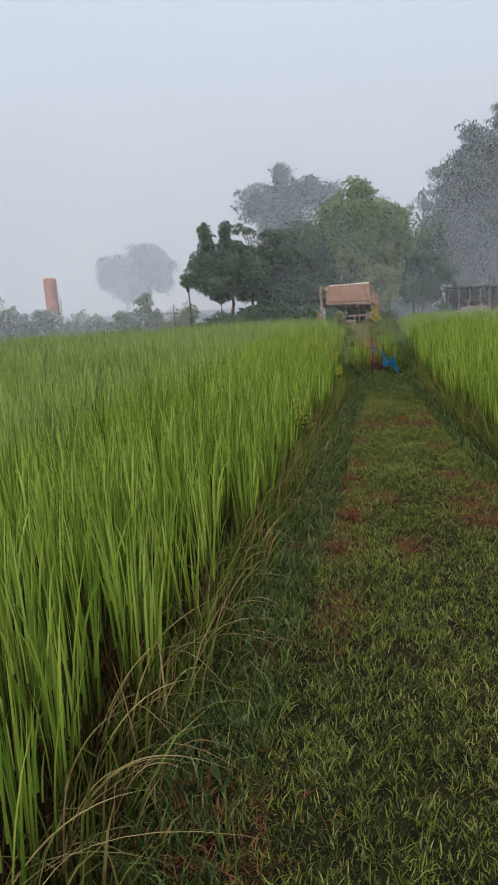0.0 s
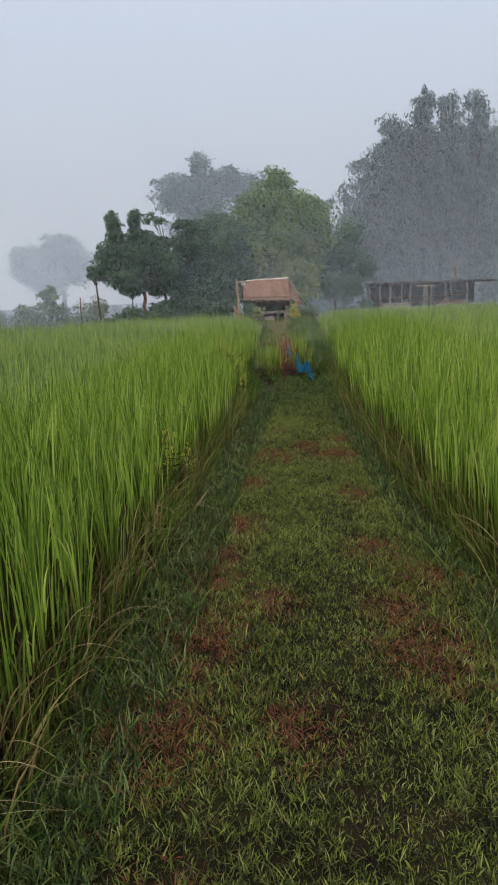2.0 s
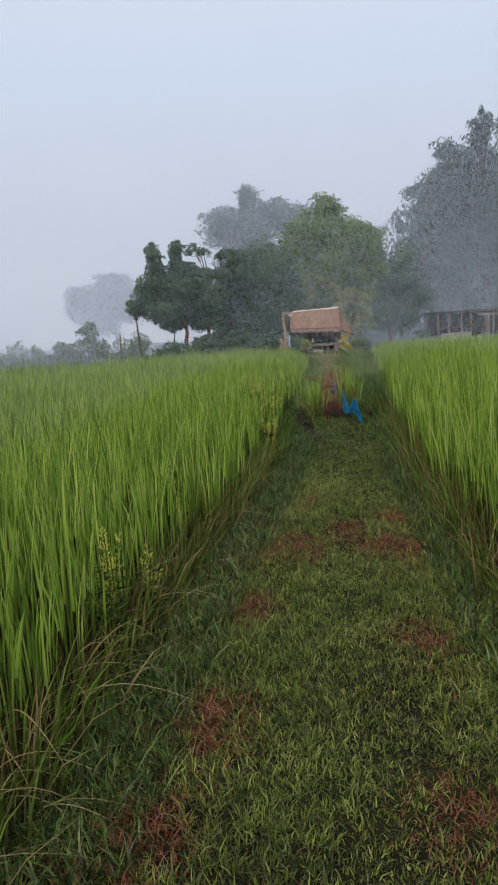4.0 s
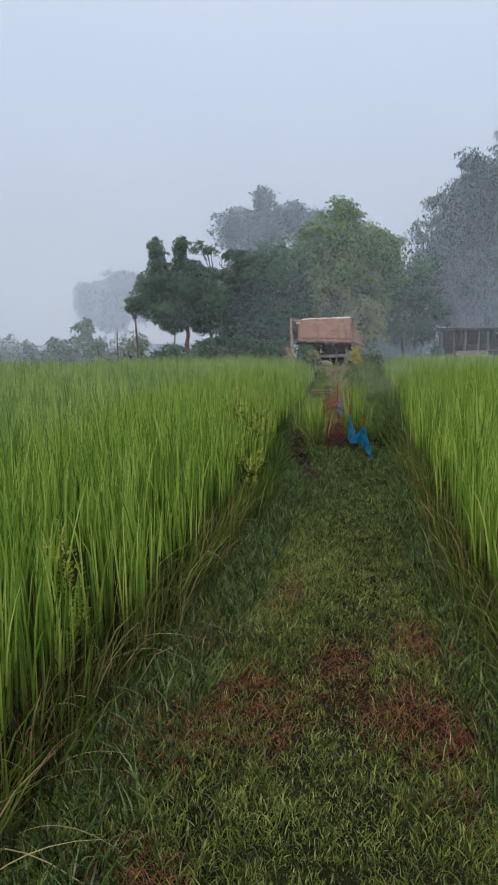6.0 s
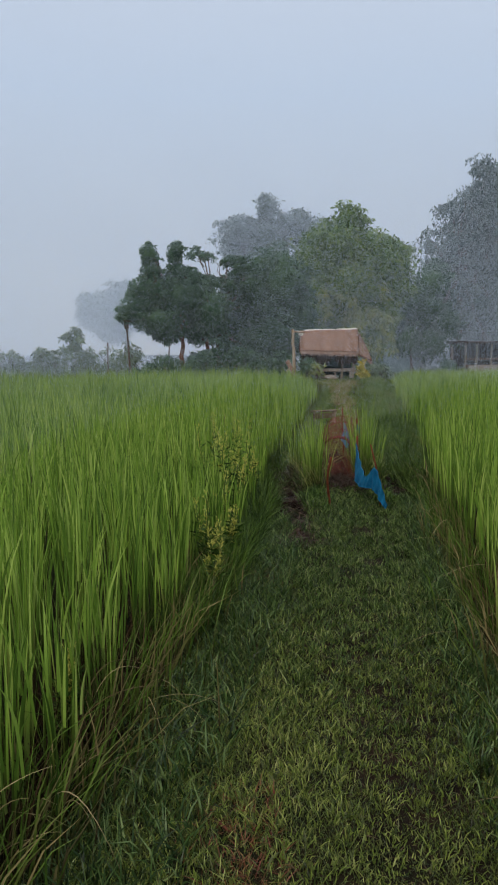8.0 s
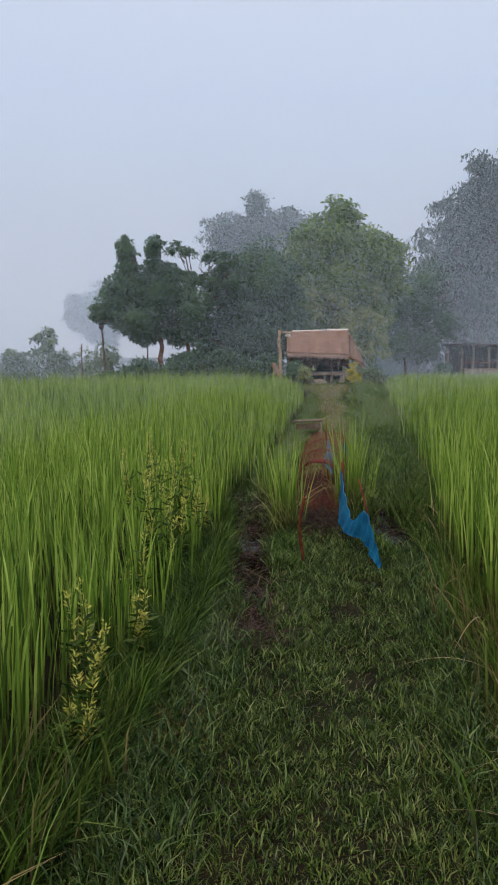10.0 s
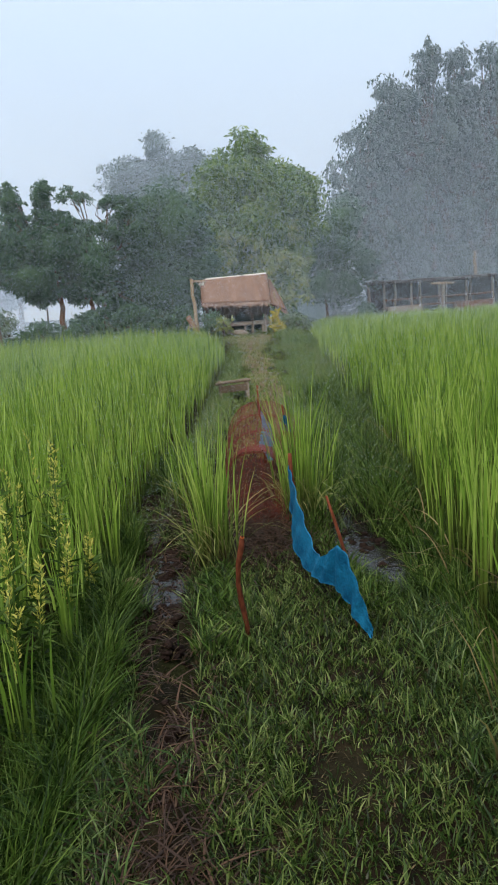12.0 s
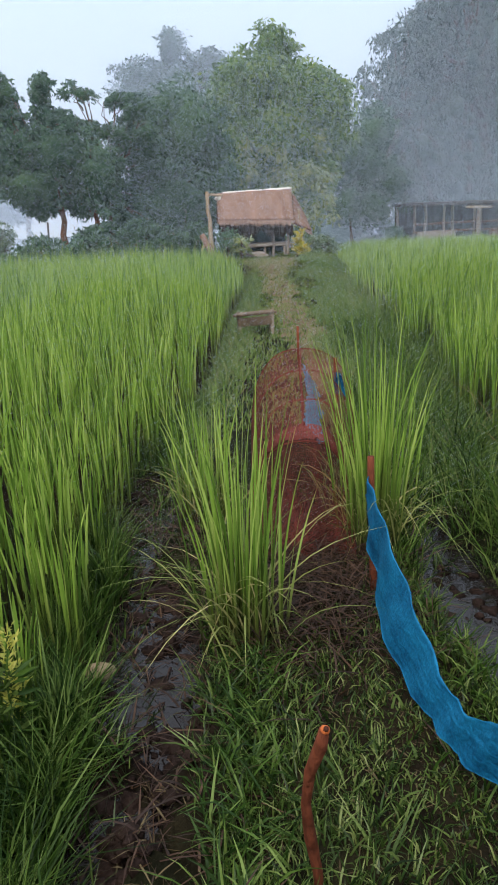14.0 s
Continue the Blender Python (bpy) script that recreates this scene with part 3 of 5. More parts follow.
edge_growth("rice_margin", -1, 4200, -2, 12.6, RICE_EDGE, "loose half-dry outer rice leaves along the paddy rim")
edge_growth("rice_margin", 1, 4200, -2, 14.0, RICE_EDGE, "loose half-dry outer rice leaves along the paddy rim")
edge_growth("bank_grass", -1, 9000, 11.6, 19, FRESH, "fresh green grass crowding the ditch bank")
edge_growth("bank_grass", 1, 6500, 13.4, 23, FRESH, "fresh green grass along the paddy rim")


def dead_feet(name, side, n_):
    """Brown dead sheaths crowded round the feet of the outer rice hills, tinted dark to paint shade in there."""
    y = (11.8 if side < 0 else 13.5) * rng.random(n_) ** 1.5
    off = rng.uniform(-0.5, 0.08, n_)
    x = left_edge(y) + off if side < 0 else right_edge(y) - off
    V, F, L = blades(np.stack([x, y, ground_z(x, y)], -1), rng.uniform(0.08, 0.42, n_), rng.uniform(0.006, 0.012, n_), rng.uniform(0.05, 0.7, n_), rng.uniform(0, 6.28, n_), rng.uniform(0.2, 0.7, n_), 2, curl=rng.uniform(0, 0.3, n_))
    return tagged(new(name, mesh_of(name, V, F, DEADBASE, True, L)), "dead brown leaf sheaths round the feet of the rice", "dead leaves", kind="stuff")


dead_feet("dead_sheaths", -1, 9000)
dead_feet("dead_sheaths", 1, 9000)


def straws(name, side, n_, label):
    """Long arching dry leaves that hang over the path."""
    y = 0.4 + (10.6 if side < 0 else 17.6) * rng.random(n_) ** 1.4
    x = left_edge(y) + rng.normal(0.0, 0.08, n_) if side < 0 else right_edge(y) - rng.normal(0.0, 0.08, n_)
    z = ground_z(x, y) + rng.uniform(0.0, 0.25, n_)
    az = (0.0 if side < 0 else np.pi) + rng.normal(0, 0.7, n_)
    h = rng.uniform(0.25, 0.5, n_)
    V, F, L = blades(np.stack([x, y, z], -1), h, rng.uniform(0.005, 0.009, n_), rng.uniform(0.6, 1.5, n_), az, rng.uniform(0.3, 0.6, n_), 11, curl=rng.uniform(0.3, 1.0, n_))
    return tagged(new(name, mesh_of(name, V, F, STRAW, True, L)), label, "straw", kind="stuff")


straws("dry_straws", -1, 300, "arching dry straw leaves over the path edge")
straws("dry_straws", 1, 150, "arching dry straw leaves over the path edge")


# ---------------------------------------------------------------- grass of the path
PATCHES = ((-0.22, 1.65, 0.22), (0.02, 2.75, 0.13), (0.45, 4.15, 0.20), (0.62, 4.85, 0.19), (0.68, 5.6, 0.16), (0.93, 6.5, 0.16), (0.80, 5.95, 0.12), (1.0, 5.2, 0.13), (1.0, 4.1, 0.12), (1.6, 4.6, 0.19), (1.62, 5.0, 0.14),
           (1.95, 5.35, 0.14), (1.7, 5.85, 0.13), (1.9, 7.1, 0.12), (1.2, 9.3, 0.15), (1.42, 8.6, 0.18), (1.12, 8.45, 0.18), (1.84, 9.0, 0.13), (2.27, 9.2, 0.15), (2.08, 8.5, 0.19), (1.85, 8.68, 0.12), (1.1, 7.6, 0.13), (1.7, 12.5, 0.12))


def in_patch(x, y):
    k = np.zeros(len(x))
    for px, py, r in PATCHES:
        k = np.maximum(k, 1.25 * np.exp(-(((x - px) / (1.2 * r)) ** 2 + ((y - py) / (1.8 * r)) ** 2)))
    band_ = np.exp(-((x - left_edge(y) - 0.66) / 0.15) ** 2) + 0.9 * np.exp(-((x - right_edge(y) + 0.52) / 0.15) ** 2)
    k = np.maximum(k, 0.58 * band_ * (y < 10.3) * np.clip(0.35 + 0.75 * np.sin(y * 2.9 + 2 * np.sin(x * 3)) * np.sin(y * 1.3 + 1), 0, 1))
    return k * np.clip(0.75 + 0.5 * np.sin(x * 31 + 3 * np.sin(y * 17)) * np.sin(y * 27 + 2 * np.sin(x * 13)), 0, 1)


def track(x, y):
    """The trodden middle of the path."""
    return np.exp(-((x - (left_edge(y) + right_edge(y)) / 2 - 0.17 + 0.08 * np.sin(y * 1.7)) / 0.22) ** 2)


def lawn(name, n_, y0, y1, h0, h1, w0, w1, pick, mat, label, lean=(0.2, 1.0), segs=2, margin=0.0, power=1.0, per=1, spread=0.02):
    """Grass blades; with per, in tufts of that many blades that splay outwards."""
    y = y0 + (y1 - y0) * rng.random(n_) ** power
    le, re = left_edge(y) + margin, right_edge(y) - margin
    x = le + (re - le) * rng.random(n_)
    k = pick(x, y)
    x, y = x[k], y[k]
    dry = ground_z(x, y) > -0.11
    x, y = x[dry], y[dry]
    size = np.repeat(rng.uniform(0.65, 1.25, len(x)) * (1 - 0.35 * track(x, y)), per)
    x, y = np.repeat(x, per), np.repeat(y, per)
    n_ = len(x)
    az = rng.uniform(0, 6.28, n_)
    off = spread * np.sqrt(rng.random(n_)) * (per > 1)
    x, y = x + np.cos(az) * off, y + np.sin(az) * off
    z = ground_z(x, y)
    V, F, L = blades(np.stack([x, y, z - 0.004], -1), rng.uniform(h0, h1, n_) * size, rng.uniform(w0, w1, n_), rng.uniform(*lean, n_), az + rng.normal(0, 0.8, n_), rng.uniform(0.2, 0.8, n_), segs, curl=rng.uniform(0, 0.35, n_))
    return tagged(new(name, mesh_of(name, V, F, mat, True, L)), label, "grass", kind="stuff")


def bare(x, y):
    """Bare mud round the trap's mouth."""
    spots = sum(np.exp(-(((x - a) / r) ** 2 + ((y - b) / (1.6 * r)) ** 2)) for a, b, r in ((2.0, 13.45, 0.15), (2.56, 13.68, 0.11), (2.49, 12.84, 0.10), (2.06, 12.87, 0.13), (2.26, 12.57, 0.08)))
    return 0.6 * spots + np.exp(-(((x - 2.55) / 0.34) ** 2 + ((y - 16.1) / 0.5) ** 2)) + 1.6 * np.exp(-(((x - 2.01) / 0.12) ** 2 + ((y - 14.6) / 0.75) ** 2))


U = lambda x: rng.random(len(x))
lawn("path_grass", 40000, 1.1, 12.4, 0.024, 0.055, 0.0036, 0.0066, lambda x, y: (in_patch(x, y) * 0.95 < U(x)) & (U(x) > (y - 10.6) / 1.8), LAWN, "short green mown grass on the field path", lean=(0.15, 1.1), per=6, spread=0.02)
lawn("path_grass", 15000, 10.4, 17.0, 0.032, 0.075, 0.0042, 0.0078, lambda x, y: (bare(x, y) * 1.5 < U(x)) & (U(x) < (y - 10.4) / 1.8) & (U(x) < 1 - 0.6 * (y - 15.0)), LUSH_SHADED, "short green mown grass on the field path", lean=(0.15, 1.2), per=6, spread=0.022)
# low blades in the darker green act as painted shade under the lawn
lawn("path_grass", 105000, 1.1, 14.0, 0.012, 0.030, 0.0036, 0.0062, lambda x, y: (in_patch(x, y) * 0.9 < U(x)) & (bare(x, y) * 1.5 < U(x)), LUSH_SHADED, "low green undergrowth of the mown path", lean=(0.6, 2.2), segs=1)
lawn("path_grass", 17000, 3.6, 11.0, 0.026, 0.055, 0.004, 0.007, lambda x, y: (in_patch(x, y) * 1.3 < U(x)) & (U(x) < 0.35 + (y - 3.6) / 5) & (U(x) > (y - 9.6) / 1.4) & (track(x, y) * 0.7 < U(x)), LAWN, "short green mown grass on the field path", lean=(0.15, 1.1), per=6, spread=0.02)
lawn("withered_grass", 60000, 1.1, 13.0, 0.018, 0.045, 0.0035, 0.0065, lambda x, y: in_patch(x, y) > U(x) * 0.8 + 0.06, LAWN_RED, "withered reddish-brown grass in patches on the path", lean=(0.5, 1.8), per=5, spread=0.02)
lawn("grass_litter", 42000, 1.1, 17.0, 0.010, 0.028, 0.004, 0.007, lambda x, y: (in_patch(x, y) < 0.6) & (U(x) < 0.3 + 0.5 * track(x, y) + 0.8 * bare(x, y)), LAWN_GREY, "dead cut grass lying between green blades", lean=(1.5, 5.0))


def trail(x, y):
    """Trodden earth on the way to the hut."""
    return np.exp(-((x - np.interp(y, [17, 20, 24, 29, 33], [3.5, 3.5, 3.75, 4.1, 4.5])) / (0.34 + 0.5 * step(y, 29, 33))) ** 2)


lawn("path_grass", 40000, 17.0, 37.0, 0.03, 0.10, 0.008, 0.016, lambda x, y: (trail(x, y) * 0.5 < U(x)) & ((x < 2.4) | (x > 3.3) | (y > 18.2)), GRASS_LIGHT, "short green grass on the way to the hut", power=0.8)
lawn("path_grass", 12000, 10.5, 16.6, 0.035, 0.09, 0.004, 0.008, lambda x, y: (bare(x, y) * 1.5 < U(x)) & (U(x) < (y - 10) / 3) & (U(x) < 1 - 0.6 * (y - 15.0)), WEED, "lush green mown grass near the net trap", lean=(0.2, 1.2))
lawn("tall_grass", 5000, 12.8, 17.0, 0.05, 0.11, 0.006, 0.011, lambda x, y: (bare(x, y) * 1.6 < U(x)) & (U(x) < (y - 12.6) / 2.5), WEED, "longer green grass round the net trap", lean=(0.4, 1.4), segs=3)


def side_weeds(name, side, n_, y0, y1, width, h0, h1, label, mat=WEED):
    """Dark weeds in the strip between the rice and the mown path."""
    y = rng.uniform(y0, y1, n_)
    u = rng.random(n_) ** 1.4 * width
    x = left_edge(y) + u if side < 0 else right_edge(y) - u
    z = ground_z(x, y)
    k = (z > -0.13) & (bare(x, y) < 0.55)
    x, y, z = x[k], y[k], z[k]
    n_ = len(x)
    V, F, L = blades(np.stack([x, y, z], -1), rng.uniform(h0, h1, n_), rng.uniform(0.005, 0.010, n_), rng.uniform(0.25, 1.2, n_), rng.uniform(0, 6.28, n_), rng.uniform(0.3, 0.8, n_), 2, curl=rng.uniform(0, 0.4, n_))
    return tagged(new(name, mesh_of(name, V, F, mat, True, L)), label, "weeds", kind="stuff")


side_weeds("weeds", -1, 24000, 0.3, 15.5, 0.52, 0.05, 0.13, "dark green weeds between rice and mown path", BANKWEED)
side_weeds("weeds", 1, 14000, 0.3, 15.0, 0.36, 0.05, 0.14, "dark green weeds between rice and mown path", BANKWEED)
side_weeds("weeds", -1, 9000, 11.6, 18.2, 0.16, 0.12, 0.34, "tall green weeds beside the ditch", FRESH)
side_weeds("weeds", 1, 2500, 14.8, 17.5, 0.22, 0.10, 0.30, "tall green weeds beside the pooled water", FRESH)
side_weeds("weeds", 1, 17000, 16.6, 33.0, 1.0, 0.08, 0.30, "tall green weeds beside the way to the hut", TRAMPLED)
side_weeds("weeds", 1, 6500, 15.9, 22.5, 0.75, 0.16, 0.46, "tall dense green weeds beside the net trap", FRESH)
side_weeds("weeds", -1, 5000, 17.0, 30.0, 0.4, 0.06, 0.26, "tall green weeds beside the way to the hut", TRAMPLED)


# ---------------------------------------------------------------- trees
def crown_mesh(name, V, F, mat, away):
    """Leaves that share the soft rounding of their crown: normals lean outwards from the mass."""
    Q = V.reshape(-1, 4, 3)
    geo = np.cross(Q[:, 2] - Q[:, 0], Q[:, 3] - Q[:, 1])
    geo /= np.linalg.norm(geo, axis=1, keepdims=True) + 1e-9
    away = away / (np.linalg.norm(away, axis=1, keepdims=True) + 1e-9)
    turn = (geo * away).sum(1) < 0
    geo[turn] *= -1
    T = F.reshape(-1, 2, 3).copy()
    T[turn] = T[turn][:, :, ::-1]
    N = 0.7 * away + 0.3 * geo
    N /= np.linalg.norm(N, axis=1, keepdims=True) + 1e-9
    me = mesh_of(name, V, T.reshape(-1, 3), mat, True)
    me.normals_split_custom_set_from_vertices(np.repeat(N, 4, 0))
    return me


def tree(name, base, lobes, n_leaf, leaf, mat, label, bark=BARK, trunks=None, trunk_r=0.14, clump=0.32, droop=0.5, seed=1, category="tree", fill=0.55, group="", dense=0.0, twigs=5):
    """A tree: tapered trunks, limbs that run into each lobe of the crown, and a crown of many leaves in clumps.
    lobes: (x, y, z, rx, ry, rz) in the world."""
    global rng
    keep_rng, rng = rng, np.random.default_rng(seed)
    top = thing(name, label, category, group, at=base)
    L = np.asarray(lobes, float)
    vol = (L[:, 3] * L[:, 4] * L[:, 5]) ** (2 / 3)
    trunks = trunks or [(base[0], base[1], base[2])]
    limbs = []
    low = L[:, 2].min()
    for q, tb in enumerate(trunks):
        tip = L[np.argmin(np.hypot(L[:, 0] - tb[0], L[:, 1] - tb[1])), :3]
        fork = np.array([tb[0] * 0.6 + tip[0] * 0.4, tb[1] * 0.6 + tip[1] * 0.4, tb[2] + 0.55 * (tip[2] - tb[2])])
        line = wavy((tb[0], tb[1], tb[2] - 0.1), fork, 7, 0.022, seed + q)
        part("trunk", mesh_of("trunk", *tube(line, np.linspace(trunk_r, trunk_r * 0.6, 7), 10), bark, True), top)
        for c in L:
            if len(trunks) > 1 and np.argmin([np.hypot(c[0] - t_[0], c[1] - t_[1]) for t_ in trunks]) != q:
                continue
            end = c[:3] + np.array([0, 0, c[5] * 0.3])
            limbs.append(tube(wavy(fork, end, 7, 0.09, seed + int(c[0] * 10)), np.linspace(trunk_r * 0.55, 0.02, 7), 6))
            for _ in range(twigs if category == "tree" else 1):
                d = rng.normal(size=3); d /= np.linalg.norm(d)
                s0 = fork + (end - fork) * rng.uniform(0.4, 0.95)
                limbs.append(tube(wavy(s0, c[:3] + d * c[3:] * 0.85, 5, 0.05, seed + _), np.linspace(trunk_r * 0.22, 0.008, 5), 5))
    part("branching", mesh_of("branching", *joined(limbs), bark, True), top)
    # clumps of leaves over and inside the lobes
    n_clump = max(30, n_leaf // 95)
    pick = rng.choice(len(L), n_clump, p=(vol + 0.25 * vol.mean()) / (vol + 0.25 * vol.mean()).sum())
    d = rng.normal(size=(n_clump, 3)); d /= np.linalg.norm(d, axis=1, keepdims=True)
    rad = np.where(rng.random(n_clump) < fill, rng.uniform(0.72, 1.05, n_clump), rng.uniform(0.2, 0.8, n_clump))
    bumpy = 1 + 0.16 * np.sin(d[:, 0] * 5 + pick) * np.sin(d[:, 2] * 6 + 2 * pick)
    cc = L[pick, :3] + d * L[pick, 3:] * (rad * bumpy)[:, None]
    size = rng.uniform(0.6, 1.4, n_clump) * clump
    own = rng.integers(0, n_clump, n_leaf)
    off = rng.normal(size=(n_leaf, 3))
    off[:, 2] = np.abs(off[:, 2]) * np.where(rng.random(n_leaf) < 0.8, 1, -0.7)
    off *= (0.45 + 0.6 * rng.random((n_leaf, 1))) / (np.linalg.norm(off, axis=1, keepdims=True) + 1e-9)
    pos = cc[own] + off * 1.3 * size[own, None] * np.array([1, 1, 0.75])
    lobe = pick[own]
    if dense:
        # a share of the leaves lies evenly over the whole crown
        even = rng.random(n_leaf) < 0.5
        k_ = int(even.sum())
        lobe = np.where(even, rng.choice(len(L), n_leaf, p=vol / vol.sum()), lobe)
        d_ = rng.normal(size=(k_, 3)); d_ /= np.linalg.norm(d_, axis=1, keepdims=True)
        pos[even] = L[lobe[even], :3] + d_ * L[lobe[even], 3:] * rng.uniform(0.62, 0.98, (k_, 1))
        off[even] = d_ * 0.5
    dirn = off + rng.normal(size=(n_leaf, 3)) * 0.5 + np.array([0, 0, -droop])
    sz = leaf * rng.uniform(0.6, 1.3, n_leaf)
    V, F = leaves(pos, sz, sz * 0.42, dirn)
    V[:, 2] = np.maximum(V[:, 2], base[2] + 0.03)
    away = 0.6 * (pos - L[lobe, :3]) / L[lobe, 3:] + 1.1 * off + np.array([0, 0, 0.25])
    part("crown", crown_mesh("crown", V, F, mat, away), top)
    if dense:
        # solid lumps added under the outer leaves, so that crown gaps don't go dark
        inner = []
        for q in range(len(L)):
            v, f = ico(1.0, (0, 0, 0), (1, 1, 1), seed + q, 0.45, 2 if len(L) > 15 else 3)
            inner.append((v * (1 + rng.normal(0, 0.09, (len(v), 1)) + 0.1 * np.sin(v[:, :1] * 7 + q) * np.sin(v[:, 2:] * 8)), f))
        part("crown_filler", mesh_of("crown_filler", *joined([(v * c[3:] * dense + c[:3], f) for (v, f), c in zip(inner, L)]), mat, True), top)
    rng = keep_rng
    return top


GZ = 0.12
mango = tree("mango_tree", (6.1, 42.6, GZ), [(6.2, 42.6, 4.7, 2.5, 2.1, 2.6), (8.0, 42.6, 4.9, 0.8, 1.2, 1.3), (6.0, 42.6, 7.6, 0.70, 0.7, 0.50), (4.5, 42.3, 5.9, 1.1, 1.3, 1.3), (7.6, 42.6, 5.6, 0.95, 1.2, 1.0), (7.4, 42.3, 3.5, 1.0, 1.2, 1.8), (4.2, 42.0, 3.2, 1.3, 1.4, 2.2), (6.6, 41.8, 2.0, 1.2, 1.0, 1.4), (5.5, 42.0, 6.1, 1.3, 1.2, 1.0), (7.2, 42.5, 6.2, 1.0, 1.0, 0.9), (8.5, 42.8, 5.9, 0.35, 0.4, 0.4)],
     42000, 0.23, MANGO, "broad mango tree with dense glossy green leaves behind the hut", trunk_r=0.2, clump=0.42, droop=0.7, seed=11, fill=0.75, dense=0.52)
g_ = np.random.default_rng(19)
yc = np.stack([g_.uniform(4.4, 7.9, 60), g_.uniform(40.6, 41.2, 60), 1.4 + 3.0 * g_.random(60) ** 1.3], -1)
own_ = g_.integers(0, 60, 2600)
yo = g_.normal(size=(2600, 3)) * np.array([0.16, 0.12, 0.14])
V, F = leaves(yc[own_] + yo, g_.uniform(0.14, 0.28, 2600), 0.085, yo + np.array([0, -0.1, -0.25]))
part("young_foliage", crown_mesh("young_foliage", V, F, YOUNGLEAF, yo * 4 + np.array([0, -0.6, 0.7])), mango, "bright yellow-green young leaves")
tree("teak_tree", (-1.25, 35.9, GZ), [(-2.42, 35.7, 5.15, 0.40, 0.36, 0.52), (-2.38, 35.7, 4.5, 0.48, 0.36, 0.5), (-1.42, 35.7, 5.25, 0.36, 0.36, 0.48), (-1.42, 35.7, 4.6, 0.38, 0.36, 0.5), (-2.4, 35.8, 3.85, 0.95, 0.9, 0.65), (-1.2, 35.8, 3.6, 1.2, 1.0, 1.1), (-1.9, 35.7, 2.75, 1.3, 0.9, 0.75), (-2.7, 35.7, 3.3, 0.9, 0.8, 0.6), (-0.1, 35.9, 3.0, 0.8, 0.9, 1.0), (-3.3, 35.8, 2.9, 0.55, 0.5, 0.35), (-0.9, 35.8, 4.35, 0.5, 0.5, 0.4), (-0.65, 36.1, 2.25, 0.55, 0.5, 0.6), (-1.75, 35.8, 2.15, 0.7, 0.6, 0.35)],
     23500, 0.14, DARKLEAF, "dark leafy tree with two column-like tops", bark=BARK_RED, trunks=[(-1.25, 35.9, GZ), (-0.35, 36.0, GZ)], trunk_r=0.12, clump=0.12, droop=0.6, seed=12, fill=0.7, dense=0.55)
tree("tamarind_tree", (0.1, 36.8, GZ), [(-0.5, 36.6, 5.2, 0.6, 0.5, 0.3), (0.5, 36.6, 5.0, 0.8, 0.6, 0.2), (1.2, 36.7, 4.7, 0.6, 0.6, 0.3), (0.0, 36.7, 4.3, 0.55, 0.6, 0.35), (0.8, 36.8, 4.0, 0.8, 0.8, 0.5), (0.2, 36.7, 3.2, 1.0, 0.8, 0.7), (0.2, 36.9, 2.2, 1.1, 0.8, 0.9), (1.0, 36.9, 1.5, 0.9, 0.8, 0.8)],
     16000, 0.13, DARKLEAF, "sparse airy tree with fine feathery foliage", trunk_r=0.09, clump=0.15, droop=0.3, seed=13)
tree("orchard_tree", (2.0, 38.5, GZ), [(1.4, 38.4, 3.9, 1.2, 1.1, 1.3), (2.7, 38.5, 4.3, 1.3, 1.2, 1.4), (2.0, 38.0, 2.2, 1.7, 1.2, 1.4), (3.3, 38.7, 2.6, 1.0, 1.1, 1.4), (0.8, 38.2, 1.7, 0.9, 1.0, 1.0), (1.9, 38.6, 5.1, 0.5, 0.5, 0.45)],
     24000, 0.15, DARKLEAF, "dense dark green orchard tree beside the hut", trunk_r=0.15, clump=0.34, droop=0.5, seed=14, fill=0.7, dense=0.60)
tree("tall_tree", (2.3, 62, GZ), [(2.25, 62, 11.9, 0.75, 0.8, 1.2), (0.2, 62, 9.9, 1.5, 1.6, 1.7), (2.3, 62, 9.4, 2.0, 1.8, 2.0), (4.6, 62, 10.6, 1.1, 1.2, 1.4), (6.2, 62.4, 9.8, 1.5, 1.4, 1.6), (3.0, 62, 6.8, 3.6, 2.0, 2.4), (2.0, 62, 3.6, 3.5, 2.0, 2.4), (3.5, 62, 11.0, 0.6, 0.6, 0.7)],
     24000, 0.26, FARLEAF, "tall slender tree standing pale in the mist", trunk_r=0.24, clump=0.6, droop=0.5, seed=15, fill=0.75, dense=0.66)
tree("fruit_tree", (10.6, 50, GZ), [(10.3, 50, 4.6, 1.4, 1.2, 1.4), (11.6, 50.3, 5.4, 1.2, 1.2, 1.2), (9.9, 50, 3.7, 1.1, 1.2, 1.0), (11.4, 50, 3.9, 1.4, 1.2, 1.2), (9.6, 50.2, 5.6, 0.7, 0.7, 0.7), (10.2, 50, 2.2, 1.2, 1.0, 1.2), (11.7, 50, 2.0, 1.3, 1.0, 1.1), (9.1, 50, 2.9, 0.9, 0.9, 1.1), (12.6, 50, 3.0, 0.9, 0.9, 1.0)],
     16000, 0.18, DARKLEAF, "mid-sized leafy tree at the edge of the paddy", trunk_r=0.08, clump=0.36, seed=16, fill=0.7, dense=0.55)


